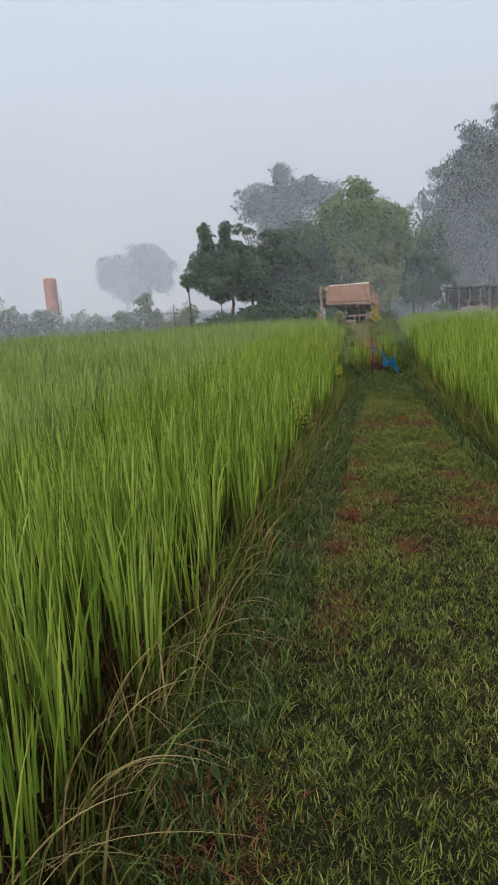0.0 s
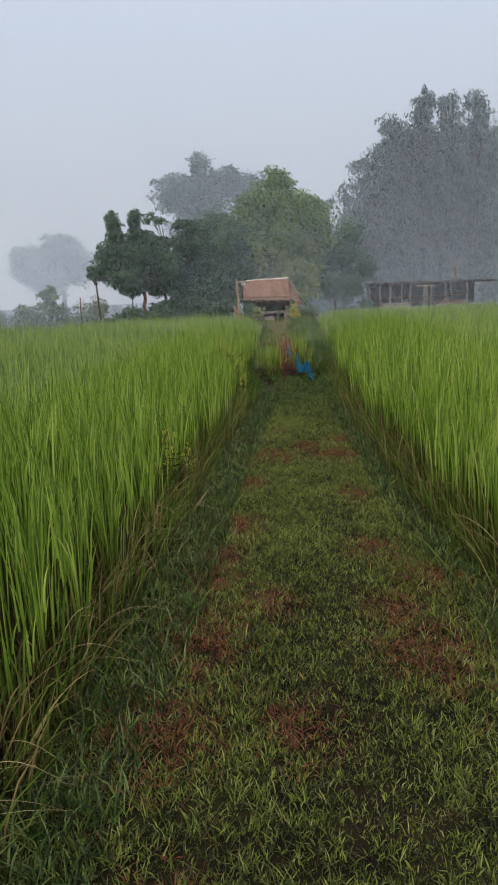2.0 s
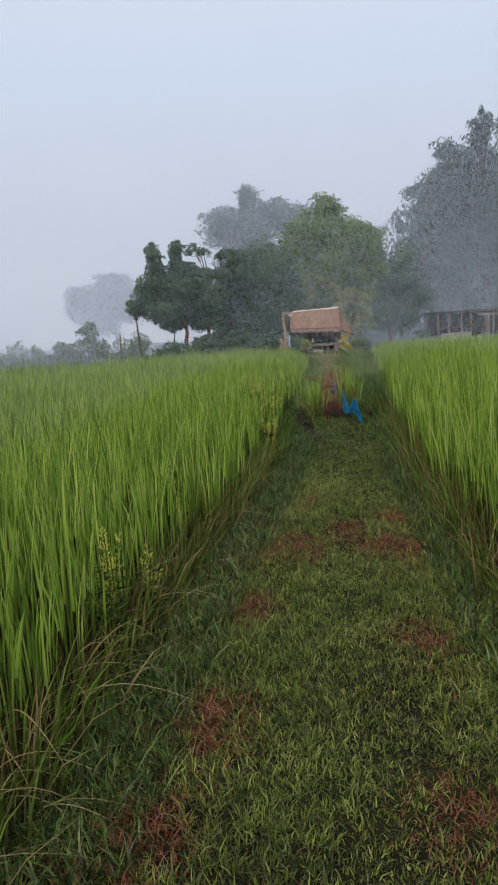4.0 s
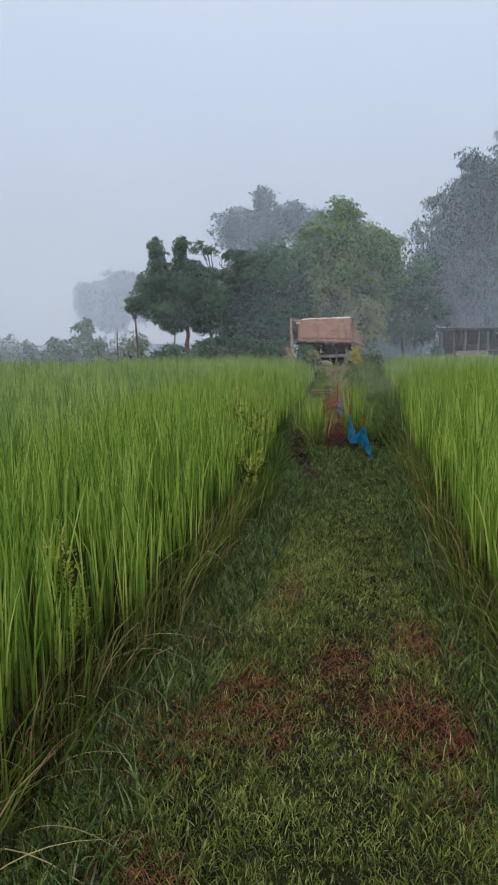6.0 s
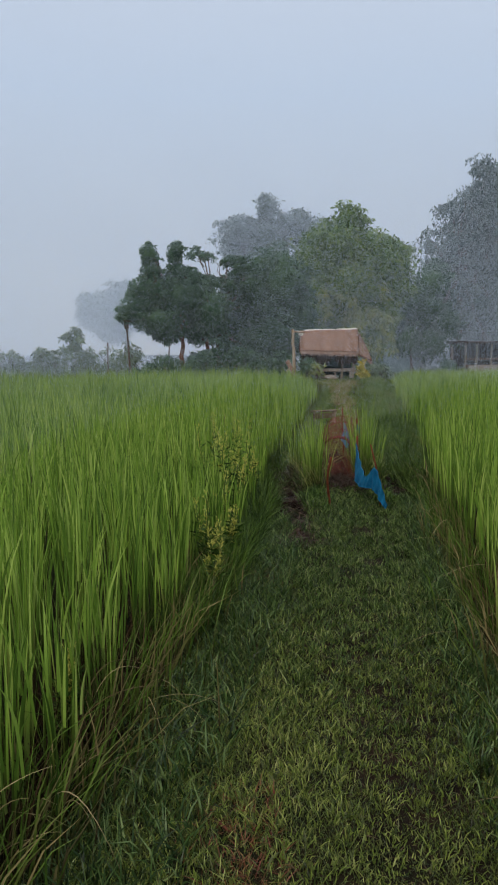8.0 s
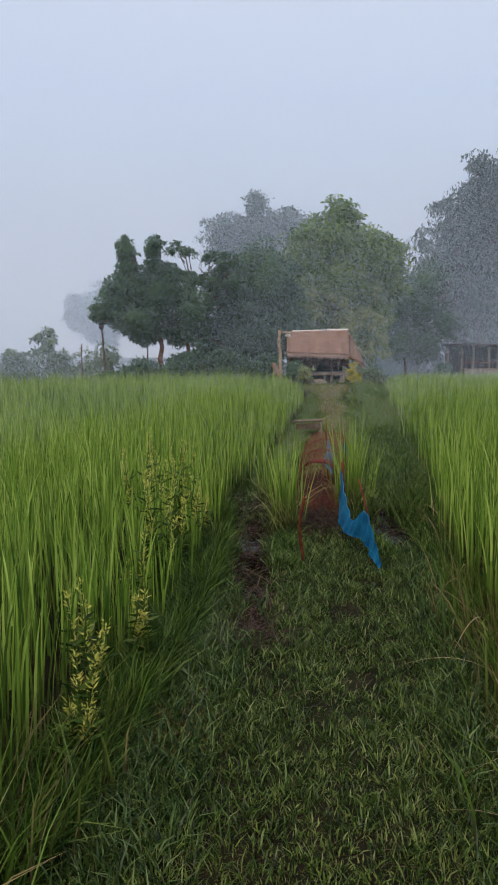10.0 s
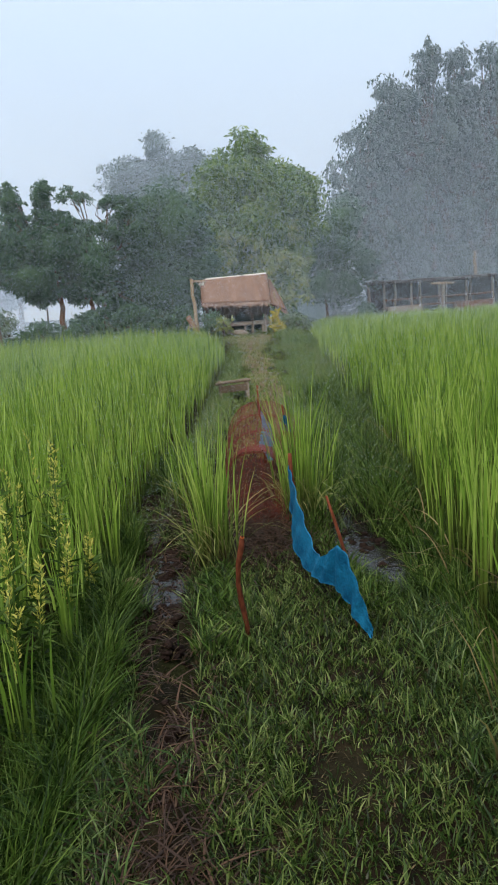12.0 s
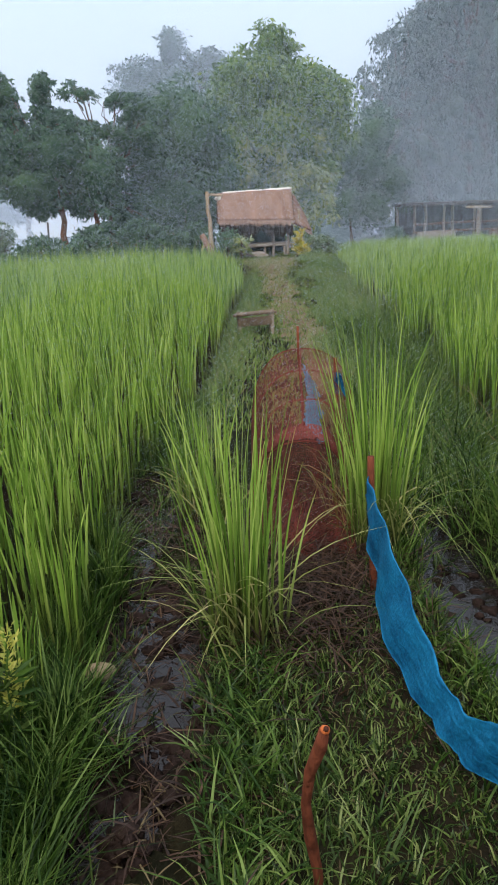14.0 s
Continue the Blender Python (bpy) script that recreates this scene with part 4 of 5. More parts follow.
def eucalyptus(x, y, top_z, spread, seed, label, full=1.0):
    """Tall tapering crown of drooping narrow leaves, broken into tiers."""
    r = np.random.default_rng(abs(int(seed)))
    lobes = [(x, y, top_z - 0.4, 0.22 * spread, 0.22 * spread, 0.6)]
    z = top_z - 0.9
    while z > 2.2:
        f = (top_z - z) / top_z
        reach_ = spread * min(1.6, 0.42 + 4.2 * f) * r.uniform(0.75, 1.15)
        lobes.append((x + r.normal(0, 0.12), y, z, 0.5 * reach_ + 0.12, 0.5 * reach_ + 0.1, 0.8))
        for a_ in r.uniform(0, 6.28, 3):
            w_ = r.uniform(0.30, 0.48) * reach_ + 0.1
            lobes.append((x + math.cos(a_) * reach_ * 0.85, y + math.sin(a_) * reach_ * 0.6, z - 0.35 * reach_ + r.normal(0, 0.2), w_, w_, w_ * r.uniform(1.2, 1.8)))
        z -= r.uniform(0.8, 1.15)
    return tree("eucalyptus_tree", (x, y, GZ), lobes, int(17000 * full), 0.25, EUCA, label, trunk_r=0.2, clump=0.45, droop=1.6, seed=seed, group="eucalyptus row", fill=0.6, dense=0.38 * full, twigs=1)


eucalyptus(14.4, 54.0, 11.6, 1.55, 21, "tall hazy eucalyptus at the end of the row", 0.55)
eucalyptus(19.2, 56.0, 13.2, 1.5, 27, "tall hazy eucalyptus between its neighbours")
eucalyptus(16.2, 55.0, 13.7, 1.35, 22, "tall hazy eucalyptus with drooping foliage")
eucalyptus(18.0, 54.0, 15.3, 1.35, 23, "tall hazy eucalyptus with a pointed top")
eucalyptus(20.4, 55.0, 15.2, 1.4, 24, "tall hazy eucalyptus with drooping foliage")
eucalyptus(21.9, 54.4, 15.0, 1.3, 25, "tall hazy eucalyptus with drooping foliage")
eucalyptus(24.4, 55.0, 14.0, 1.7, 26, "tall hazy eucalyptus with drooping foliage")
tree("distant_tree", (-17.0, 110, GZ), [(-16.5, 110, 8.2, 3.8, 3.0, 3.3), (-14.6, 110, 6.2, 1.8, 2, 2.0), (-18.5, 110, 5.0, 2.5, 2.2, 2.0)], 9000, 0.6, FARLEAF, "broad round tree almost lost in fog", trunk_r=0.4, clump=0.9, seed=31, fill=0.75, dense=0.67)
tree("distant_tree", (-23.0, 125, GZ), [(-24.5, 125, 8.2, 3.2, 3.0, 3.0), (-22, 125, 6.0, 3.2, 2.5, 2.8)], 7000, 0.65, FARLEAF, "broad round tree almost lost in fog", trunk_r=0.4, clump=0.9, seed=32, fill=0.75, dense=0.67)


def shrub(x, y, r, h, mat, seed, label, leaf=0.16, n_=900, name="shrub", base=GZ):
    """A bush: several thin stems and a loose heap of leaves."""
    g = np.random.default_rng(seed)
    lobes = [(x + g.normal(0, 0.35 * r), y + g.normal(0, 0.25 * r), base + h * g.uniform(0.35, 0.75), r * g.uniform(0.45, 0.75), r * 0.5, h * g.uniform(0.28, 0.4)) for _ in range(4)]
    return tree(name, (x, y, base), lobes, n_, leaf, mat, label, trunk_r=0.03, clump=0.2 * max(1, r), seed=seed, category="bush", fill=0.5)


g_ = np.random.default_rng(3)
for k, x in enumerate(np.arange(-16.0, -3.4, 0.72)):
    shrub(x + g_.uniform(-0.2, 0.2), 37.5 + g_.uniform(-0.6, 1.0), g_.uniform(0.6, 0.9), g_.uniform(1.2, 1.85), HEDGE, 40 + k, "leafy green shrub in the hedge behind the paddy", n_=700)
for k, (x, y, r, h) in enumerate(((-13.0, 37.2, 0.9, 2.9), (-5.7, 37.6, 0.75, 2.35), (-10.6, 36.8, 0.6, 2.1), (-7.2, 37.6, 0.6, 2.0))):
    shrub(x, y, r, h, HEDGE, 70 + k, "taller leafy shrub standing out of the hedge", leaf=0.24, n_=1100)
WHITEPETAL = leafage("white_petal", [(0.70, 0.70, 0.66), (0.80, 0.80, 0.78)], 0.3, 0.6, 0.2)
for k, (x, y, r, h) in enumerate(((-12.75, 36.9, 0.8, 2.7), (-11.9, 37.0, 0.5, 1.9), (-10.9, 37.0, 0.45, 1.8))):
    bush = shrub(x, y, r, h, HEDGE, 270 + k, "pale leafy shrub with white blossoms in the hedge", leaf=0.2, n_=900)
    g_ = np.random.default_rng(280 + k)
    at_ = np.stack([x + g_.normal(0, 0.4 * r, 36), y - 0.45 * r + g_.normal(0, 0.1, 36), GZ + h * g_.uniform(0.35, 0.85, 36)], -1)
    V, F = leaves(at_, 0.11, 0.08, g_.normal(size=(36, 3)) + np.array([0, -0.6, 0.3]))
    part("blossom", mesh_of("blossom", V, F, WHITEPETAL), bush, "small white blossoms")
for k, (x, y, r, h) in enumerate(((-1.6, 35.0, 0.7, 1.2), (-0.25, 35.4, 0.85, 2.1), (-0.5, 35.1, 0.8, 1.3), (0.6, 35.3, 0.9, 1.6), (1.6, 35.6, 0.9, 1.7), (2.5, 35.9, 0.7, 1.5), (-2.6, 35.3, 0.6, 1.0), (-0.72, 36.6, 0.6, 2.0))):
    shrub(x, y, r, h, DARKLEAF, 80 + k, "dark undergrowth bush below the trees", n_=1300)
for k, (x, y, r, h) in enumerate(((8.0, 47.5, 0.6, 0.9), (12.2, 48.2, 0.6, 0.9))):
    shrub(x, y, r, h, DARKLEAF, 90 + k, "dark bush beside the shed", n_=900)
for k, (x, y, r, h) in enumerate(((12.3, 60.0, 0.8, 1.7), (13.6, 60.5, 0.9, 1.3), (15.2, 60.2, 0.8, 1.8), (16.8, 60.0, 0.9, 1.5), (18.6, 60.4, 1.0, 1.7))):
    shrub(x, y, r, h, FARLEAF, 190 + k, "hazy low bush behind the shed", leaf=0.22, n_=600)


# ---------------------------------------------------------------- the hut
HZ = 0.46
hut = thing("hut", "small field hut with a brown thatched roof and bamboo frame", "hut", at=(4.3, 34.6, HZ))


def strands(n_, start, end, width, sag, mat, name, parent, label="", jitter=0.05):
    """Thatch: many flat strands laid from a start line to an end line."""
    u = rng.random(n_)
    A = np.asarray(start[0]) * (1 - u[:, None]) + np.asarray(start[1]) * u[:, None]
    B = np.asarray(end[0]) * (1 - u[:, None]) + np.asarray(end[1]) * u[:, None]
    s0 = rng.uniform(0, 0.75, n_)
    s1 = np.clip(s0 + rng.uniform(0.25, 0.55, n_), 0, 1 + rng.uniform(0, jitter, n_))
    P0, P1 = A + (B - A) * s0[:, None], A + (B - A) * s1[:, None]
    nrm = np.cross(np.asarray(start[1]) - np.asarray(start[0]), np.asarray(end[0]) - np.asarray(start[0]))
    nrm = nrm / np.linalg.norm(nrm)
    nrm = nrm if nrm[2] > 0 else -nrm
    lift0, lift1 = rng.uniform(0.0, 0.02, n_), rng.uniform(0.015, 0.05, n_)
    P0, P1 = P0 + nrm * lift0[:, None], P1 + nrm * lift1[:, None] + rng.normal(0, 0.012, (n_, 3))
    side = np.asarray(start[1]) - np.asarray(start[0])
    side = side / np.linalg.norm(side) * width
    V = np.stack([P0 - side, P0 + side, P1 + side * 0.4, P1 - side * 0.4], 1).reshape(-1, 3)
    F = (np.arange(n_)[:, None, None] * 4 + np.asarray([[0, 1, 2], [0, 2, 3]])[None]).reshape(-1, 3)
    return part(name, mesh_of(name, V, F, mat), parent, label)


def slab(name, a, b, c, d, thick, mat, parent, label="", cuts=14):
    """A thick sheet over the four corners a b c d, slightly uneven."""
    n_ = cuts + 1
    S, T = np.meshgrid(np.linspace(0, 1, n_), np.linspace(0, 1, n_))
    a, b, c, d = (np.asarray(q, float) for q in (a, b, c, d))
    P = (a * ((1 - S) * (1 - T))[..., None] + b * (S * (1 - T))[..., None] + c * (S * T)[..., None] + d * ((1 - S) * T)[..., None]).reshape(-1, 3)
    nrm = np.cross(b - a, d - a); nrm /= np.linalg.norm(nrm)
    P = P + nrm * rng.normal(0, thick * 0.12, len(P))[:, None]
    V = np.concatenate([P, P - nrm * thick])
    F, o = [], n_ * n_
    for q in range(cuts):
        for r in range(cuts):
            k = q * n_ + r
            F += [(k, k + 1, k + n_ + 1, k + n_), (o + k, o + k + n_, o + k + n_ + 1, o + k + 1)]
    rim = [r for r in range(n_)] + [q * n_ + cuts for q in range(1, n_)] + [cuts * n_ + r for r in range(cuts - 1, -1, -1)] + [q * n_ for q in range(cuts - 1, 0, -1)]
    for q in range(len(rim)):
        p0, p1 = rim[q], rim[(q + 1) % len(rim)]
        F.append((p0, o + p0, o + p1, p1))
    return part(name, mesh_of(name, V, F, mat, False), parent, label)


RL, RR, EL_, ER = (3.26, 34.95, 2.22), (5.38, 34.95, 2.27), (3.22, 34.15, 1.50), (5.30, 34.15, 1.42)
BL_, BR_ = (3.25, 35.75, 1.50), (5.34, 35.75, 1.44)
roof = slab("roof", RL, RR, ER, EL_, 0.07, THATCH, hut, "brown thatched roof")
slab("rear_roof", RR, RL, BL_, BR_, 0.07, THATCH, hut)
strands(5200, (RL, RR), (EL_, ER), 0.011, 0, THATCH_STRAND, "front_thatch", roof, "ragged straw thatch", jitter=0.22)
strands(900, (RL, RR), (BL_, BR_), 0.007, 0, THATCH_STRAND, "rear_thatch", roof, jitter=0.12)
# hanging fringe under the eave
n_ = 760
fx = rng.uniform(3.24, 5.28, n_)
deep = 0.22 + 0.30 * np.abs(np.sin(fx * 4.3)) * rng.random(n_) + 0.1 * (fx > 4.9) + 0.22 * rng.random(n_) * (fx < 3.75)
fr = np.stack([fx, 34.17 + rng.uniform(-0.02, 0.05, n_), 1.46 - 0.03 * (fx - 3.2)], -1)
V, F = leaves(fr - np.array([0, 0, 1]) * deep[:, None] * 0.5, deep, rng.uniform(0.02, 0.045, n_), np.tile([[0.0, 0, -1.0]], (n_, 1)) + rng.normal(0, 0.1, (n_, 3)))
part("eave_fringe", mesh_of("eave_fringe", V, F, FRINGE), roof, "dark dangling palm-leaf fringe")
# ridge of pale split bamboo
pole("ridge_cap", wavy((3.42, 34.94, 2.27), (4.55, 34.94, 2.30), 6, 0.008, 2), [0.035] * 6, PALE, roof, "pale ridge pole")
pole("ridge_cap", wavy((4.60, 34.94, 2.30), (5.36, 34.94, 2.32), 5, 0.006, 3), [0.042] * 5, PALE, roof, "pale ridge pole")
V, F = ico(0.075, (3.27, 34.72, 2.13), (1.2, 0.7, 0.9), 4, 0.4)
part("rope_bundle", mesh_of("rope_bundle", V, F, PALE, True), hut, "white bundle of rope and cloth")
# posts, beams and platform
for x, y, ztop in ((3.36, 34.28, 1.55), (5.14, 34.28, 1.50), (3.36, 35.6, 1.6), (5.18, 35.6, 1.55), (4.72, 34.3, 1.5)):
    pole("post", wavy((x, y, HZ - 0.08), (x + 0.03, y, ztop), 6, 0.012, int(x * 10 + y)), np.linspace(0.042, 0.034, 6), WOOD, hut)
pole("eave_beam", wavy((3.2, 34.26, 1.47), (5.34, 34.26, 1.43), 6, 0.012, 5), [0.032] * 6, BAMBOO, hut)
pole("tie_beam", wavy((2.97, 34.3, 2.22), (3.45, 34.9, 2.2), 4, 0.01, 6), [0.035] * 4, BAMBOO, hut)
pole("corner_post", wavy((3.03, 34.25, HZ - 0.1), (2.95, 34.25, 2.30), 9, 0.014, 7), np.linspace(0.066, 0.048, 9), BAMBOO, hut, "tall leaning weathered bamboo post", 12)
for k in range(9):
    y = 34.35 + k * 0.14
    pole("platform_slat", wavy((3.82, y, 0.84), (5.24, y, 0.85), 4, 0.006, 20 + k), [0.026] * 4, WOOD, hut, sides=7)
pole("platform_rail", wavy((3.80, 34.30, 0.79), (5.26, 34.30, 0.80), 5, 0.008, 31), [0.036] * 5, WOOD, hut)
for x in (3.95, 4.5, 5.05):
    pole("platform_leg", wavy((x, 34.33, HZ - 0.06), (x, 34.33, 0.80), 4, 0.008, int(x * 9)), [0.034] * 4, WOOD, hut)
# dark cloth, enlarged so that its colour gives the hut's inside deep shade
block("back_cloth", (1.95, 0.02, 1.15), pose(4.27, 35.55, 1.05, 0, 0, 0), DARKCLOTH, hut, "dark green shade cloth")
block("side_cloth", (0.02, 1.2, 1.0), pose(3.42, 34.95, 1.1), DARKCLOTH, hut)
# torn thatch screen hanging down on the eastern gable
slab("side_screen", (5.40, 34.9, 2.15), (5.72, 34.9, 1.55), (5.80, 34.3, 1.15), (5.30, 34.2, 1.35), 0.05, THATCH, hut, "torn brown thatch side screen")
strands(700, ((5.38, 34.85, 2.18), (5.36, 34.25, 1.45)), ((5.84, 34.75, 1.2), (5.76, 34.2, 1.0)), 0.008, 0, THATCH_STRAND, "screen_thatch", hut, jitter=0.25)
pole("screen_pole", wavy((5.62, 34.3, HZ - 0.06), (5.48, 34.35, 1.75), 6, 0.015, 9), [0.028] * 6, BAMBOO, hut)

sack = thing("sack", "slumped grey sack lying under the hut platform", "sack", at=(4.25, 34.0, HZ))
V, F = ico(0.17, (4.25, 34.0, HZ + 0.09), (1.5, 0.9, 0.7), 9, 0.5, 3)
part("sack_body", mesh_of("sack_body", V, F, WOOD, True), sack)
log = thing("leaning_log", "thick weathered log leaning on the tall bamboo post", "log", at=(3.05, 33.95, HZ))
pole("log_body", wavy((3.12, 33.85, 0.40), (2.74, 34.05, 1.17), 8, 0.018, 33), np.linspace(0.105, 0.08, 8), THATCH, log, sides=12)
pole("branch_stub", wavy((2.85, 34.0, 0.95), (2.70, 33.9, 0.78), 4, 0.01, 34), np.linspace(0.04, 0.025, 4), BAMBOO, log)

shrub(3.80, 33.6, 0.17, 0.72, YOUNGLEAF, 101, "slim yellow-green bush growing before the hut", leaf=0.13, n_=380, base=HZ)
shrub(3.38, 33.8, 0.30, 0.8, DARKLEAF, 102, "dark green bush beside the hut post", leaf=0.12, n_=700, base=HZ)
shrub(5.95, 33.9, 0.32, 0.6, HEDGE, 103, "dark green bush at the hut's side", leaf=0.12, n_=800, base=HZ)


def croton(x, y, seed, h, label):
    """A small garden plant: upright stems with long yellow leaves."""
    g = np.random.default_rng(seed)
    z = float(ground_z(x, y))
    top = thing("croton_plant", label, "plant", "crotons by the hut", at=(x, y, z))
    cen, dr = [], []
    for k in range(5):
        tip = np.array([x + g.normal(0, 0.10), y + g.normal(0, 0.08), z + h * g.uniform(0.6, 1.0)])
        pole("stalk", wavy((x, y, z - 0.03), tip, 5, 0.012, seed + k), np.linspace(0.012, 0.006, 5), BARK, top, sides=5)
        for q in range(16):
            s = g.uniform(0.3, 1.0)
            a = g.uniform(0, 6.28)
            d = np.array([math.cos(a), math.sin(a), g.uniform(-0.2, 0.9)])
            cen.append(np.array([x, y, z]) * (1 - s) + tip * s + d * 0.09); dr.append(d)
    V, F = leaves(np.array(cen), 0.22, 0.075, np.array(dr))
    part("foliage", mesh_of("foliage", V, F, CROTON), top, "long yellow leaves")


croton(5.26, 33.35, 111, 0.80, "yellow-leaved croton shrub planted before the hut")
croton(5.42, 33.15, 112, 0.35, "low yellow-leaved croton shrub planted before the hut")

# ---------------------------------------------------------------- bench on the way to the hut
bench = thing("bench", "small weathered wooden bench beside the grass way", "bench", at=(3.03, 22.75, 0))
z0 = float(ground_z(3.03, 22.75))
for k in range(3):
    block("seat_plank", (0.56 - 0.02 * k, 0.085, 0.025), pose(3.03 + 0.01 * k, 22.66 + 0.095 * k, z0 + 0.27, 0, -2.5, 2), BARK, bench)
for x in (2.84, 3.22):
    for y in (22.66, 22.86):
        block("leg", (0.045, 0.045, 0.30), pose(x + 0.03 * (x > 3), y, z0 + 0.14), WOOD, bench)
block("apron", (0.44, 0.018, 0.11), pose(3.03, 22.64, z0 + 0.18, 0, -2, 0), BARK, bench, "weathered front board")

# ---------------------------------------------------------------- net trap
trap = thing("net_trap", "low tunnel of red-brown netting over wire hoops", "fish trap", at=(2.78, 17.3, 0))
NEAR, FAR_ = np.array([2.62, 16.40]), np.array([2.88, 18.0])


def hoop_point(s, u):
    """s: along the tunnel, 0 near to 1 far; u: round the arch, 0 to 1."""
    c = NEAR * (1 - s) + FAR_ * s
    half, top_ = 0.22 + 0.12 * s, 0.45 + 0.11 * s
    sag = 1 - 0.06 * math.sin(math.pi * (s * 3 % 1))
    a = math.pi * u
    cx = np.sign(math.cos(a)) * abs(math.cos(a)) ** 0.8
    z = float(ground_z(c[0], c[1])) * 0.5
    return np.array([c[0] - cx * half, c[1] + 0.03 * math.sin(9 * u + 4 * s), z - 0.04 + (top_ * sag + 0.04) * math.sin(a) ** 0.75])


for k, s in enumerate((0.0, 0.34, 0.67, 1.0)):
    pole("hoop", [hoop_point(s, u) for u in np.linspace(0, 1, 25)], [0.003] * 25, REDNET, trap, sides=6)
for u in (0.5,):
    pole("ridge_wire", [hoop_point(s, u) + np.array([0, 0, 0.008]) for s in np.linspace(0, 1, 14)], [0.003] * 14, REDNET, trap, sides=6)
# netting: crossing strands, each a thin band
nu, ns = 150, 210
grid = np.array([[hoop_point(s, u) for u in np.linspace(0.0, 1.0, nu)] for s in np.linspace(0, 1, ns)])
grid += rng.normal(0, 0.002, grid.shape)
V, F = [], []


def band(line, other, w_):
    d = other / (np.linalg.norm(other, axis=1, keepdims=True) + 1e-9) * w_
    o = sum(len(v) for v in V)
    V.append(np.stack([line - d, line + d], 1).reshape(-1, 3))
    k = np.arange(len(line) - 1) * 2 + o
    F.append(np.concatenate([np.stack([k, k + 1, k + 3], -1), np.stack([k, k + 3, k + 2], -1)]))


du, ds = np.gradient(grid, axis=1), np.gradient(grid, axis=0)
for q in range(ns):
    band(grid[q], ds[q], 0.0009)
for q in range(nu):
    band(grid[:, q], du[:, q], 0.0009)
part("netting", mesh_of("netting", np.concatenate(V), np.concatenate(F), REDNET), trap, "fine red-brown net")
# doubled net folded at the mouth
V, F = [], []
fold = np.array([[hoop_point(s, u) + np.array([0, 0, 0.012]) for u in np.linspace(0.08, 0.92, 60)] for s in np.linspace(0.0, 0.16, 18)]) + rng.normal(0, 0.003, (18, 60, 3))
du, ds = np.gradient(fold, axis=1), np.gradient(fold, axis=0)
for q in range(18):
    band(fold[q], ds[q], 0.0036)
for q in range(60):
    band(fold[:, q], du[:, q], 0.0036)
part("mouth_fold", mesh_of("mouth_fold", np.concatenate(V), np.concatenate(F), REDNET), trap, "doubled red net round the mouth")


# slack net hanging from the mouth to the mud
V, F = [], []
slack = []
for q in np.linspace(0, 1, 90):
    row = []
    for u in np.linspace(0.10, 0.86, 130):
        p = hoop_point(0.0, u)
        e = np.array([2.44 + 0.34 * (u - 0.10) / 0.76, 16.14 + 0.05 * math.sin(u * 12), float(ground_z(2.5, 16.15)) + 0.02])
        row.append(p * (1 - q) + e * q + np.array([0.01 * math.sin(u * 40), -0.06 * math.sin(math.pi * q), -0.05 * math.sin(math.pi * q)]))
    slack.append(row)
slack = np.array(slack) + rng.normal(0, 0.001, (90, 130, 3))
du, ds = np.gradient(slack, axis=1), np.gradient(slack, axis=0)
for q in range(90):
    band(slack[q], ds[q], 0.0005)
for q in range(130):
    band(slack[:, q], du[:, q], 0.0005)
part("mouth_net", mesh_of("mouth_net", np.concatenate(V), np.concatenate(F), REDNET), trap, "slack red net hanging at the mouth")


def cloth(name, top_line, low_line, rows, mat, parent, label="", ripple=0.012, seed=0, thick=0.004):
    """A hanging strip of cloth or net between an upper and a lower line, with folds and thickness."""
    n_ = 60
    t = np.linspace(0, 1, n_)
    def along(line):
        line = np.asarray(line, float)
        k = np.linspace(0, 1, len(line))
        return np.stack([np.interp(t, k, line[:, q]) for q in range(3)], -1)
    A, B = along(top_line), along(low_line)
    ker = np.ones(7) / 7
    for M in (A, B):
        for q in range(3):
            M[3:-3, q] = np.convolve(M[:, q], ker, "valid")
    r = np.random.default_rng(abs(int(seed)))
    s = np.linspace(0, 1, rows)
    G = A[None] * (1 - s)[:, None, None] + B[None] * s[:, None, None]
    tang = np.gradient(A, axis=0)
    nrm = np.stack([tang[:, 1], -tang[:, 0], np.zeros(n_)], -1)
    nrm /= np.linalg.norm(nrm, axis=1, keepdims=True) + 1e-9
    wave = np.sin(t * 31 + 1.5 * np.sin(t * 9))[None] * np.linspace(0.3, 1, rows)[:, None] + 0.7 * np.sin(t[None] * 67 + s[:, None] * 4)
    G = G + nrm[None] * (wave * ripple)[..., None] + r.normal(0, 0.0015, G.shape)
    P = G.reshape(-1, 3)
    N = np.tile(nrm, (rows, 1))
    V = np.concatenate([P, P + N * thick])
    F, o = [], len(P)
    for q in range(rows - 1):
        for k in range(n_ - 1):
            b = q * n_ + k
            F += [(b, b + 1, b + n_ + 1, b + n_), (o + b, o + b + n_, o + b + n_ + 1, o + b + 1)]
    for q in range(rows - 1):
        for b in (q * n_, q * n_ + n_ - 1):
            F.append((b, b + n_, o + b + n_, o + b))
    for k in range(n_ - 1):
        for b in (k, (rows - 1) * n_ + k):
            F.append((b, o + b, o + b + 1, b + 1))
    return part(name, mesh_of(name, V, F, mat, True), parent, label)


cloth("inner_cloth", [(2.72, 16.95, 0.36), (2.80, 17.3, 0.43), (2.86, 17.8, 0.50)], [(2.80, 16.95, 0.25), (2.87, 17.3, 0.31), (2.93, 17.8, 0.36)], 10, BLUERAG, trap, "faded blue net inside", 0.012, 3)
pole("end_stake", wavy((2.89, 18.03, -0.05), (2.87, 18.05, 0.70), 5, 0.006, 41), np.linspace(0.009, 0.008, 5), STAKE, trap)

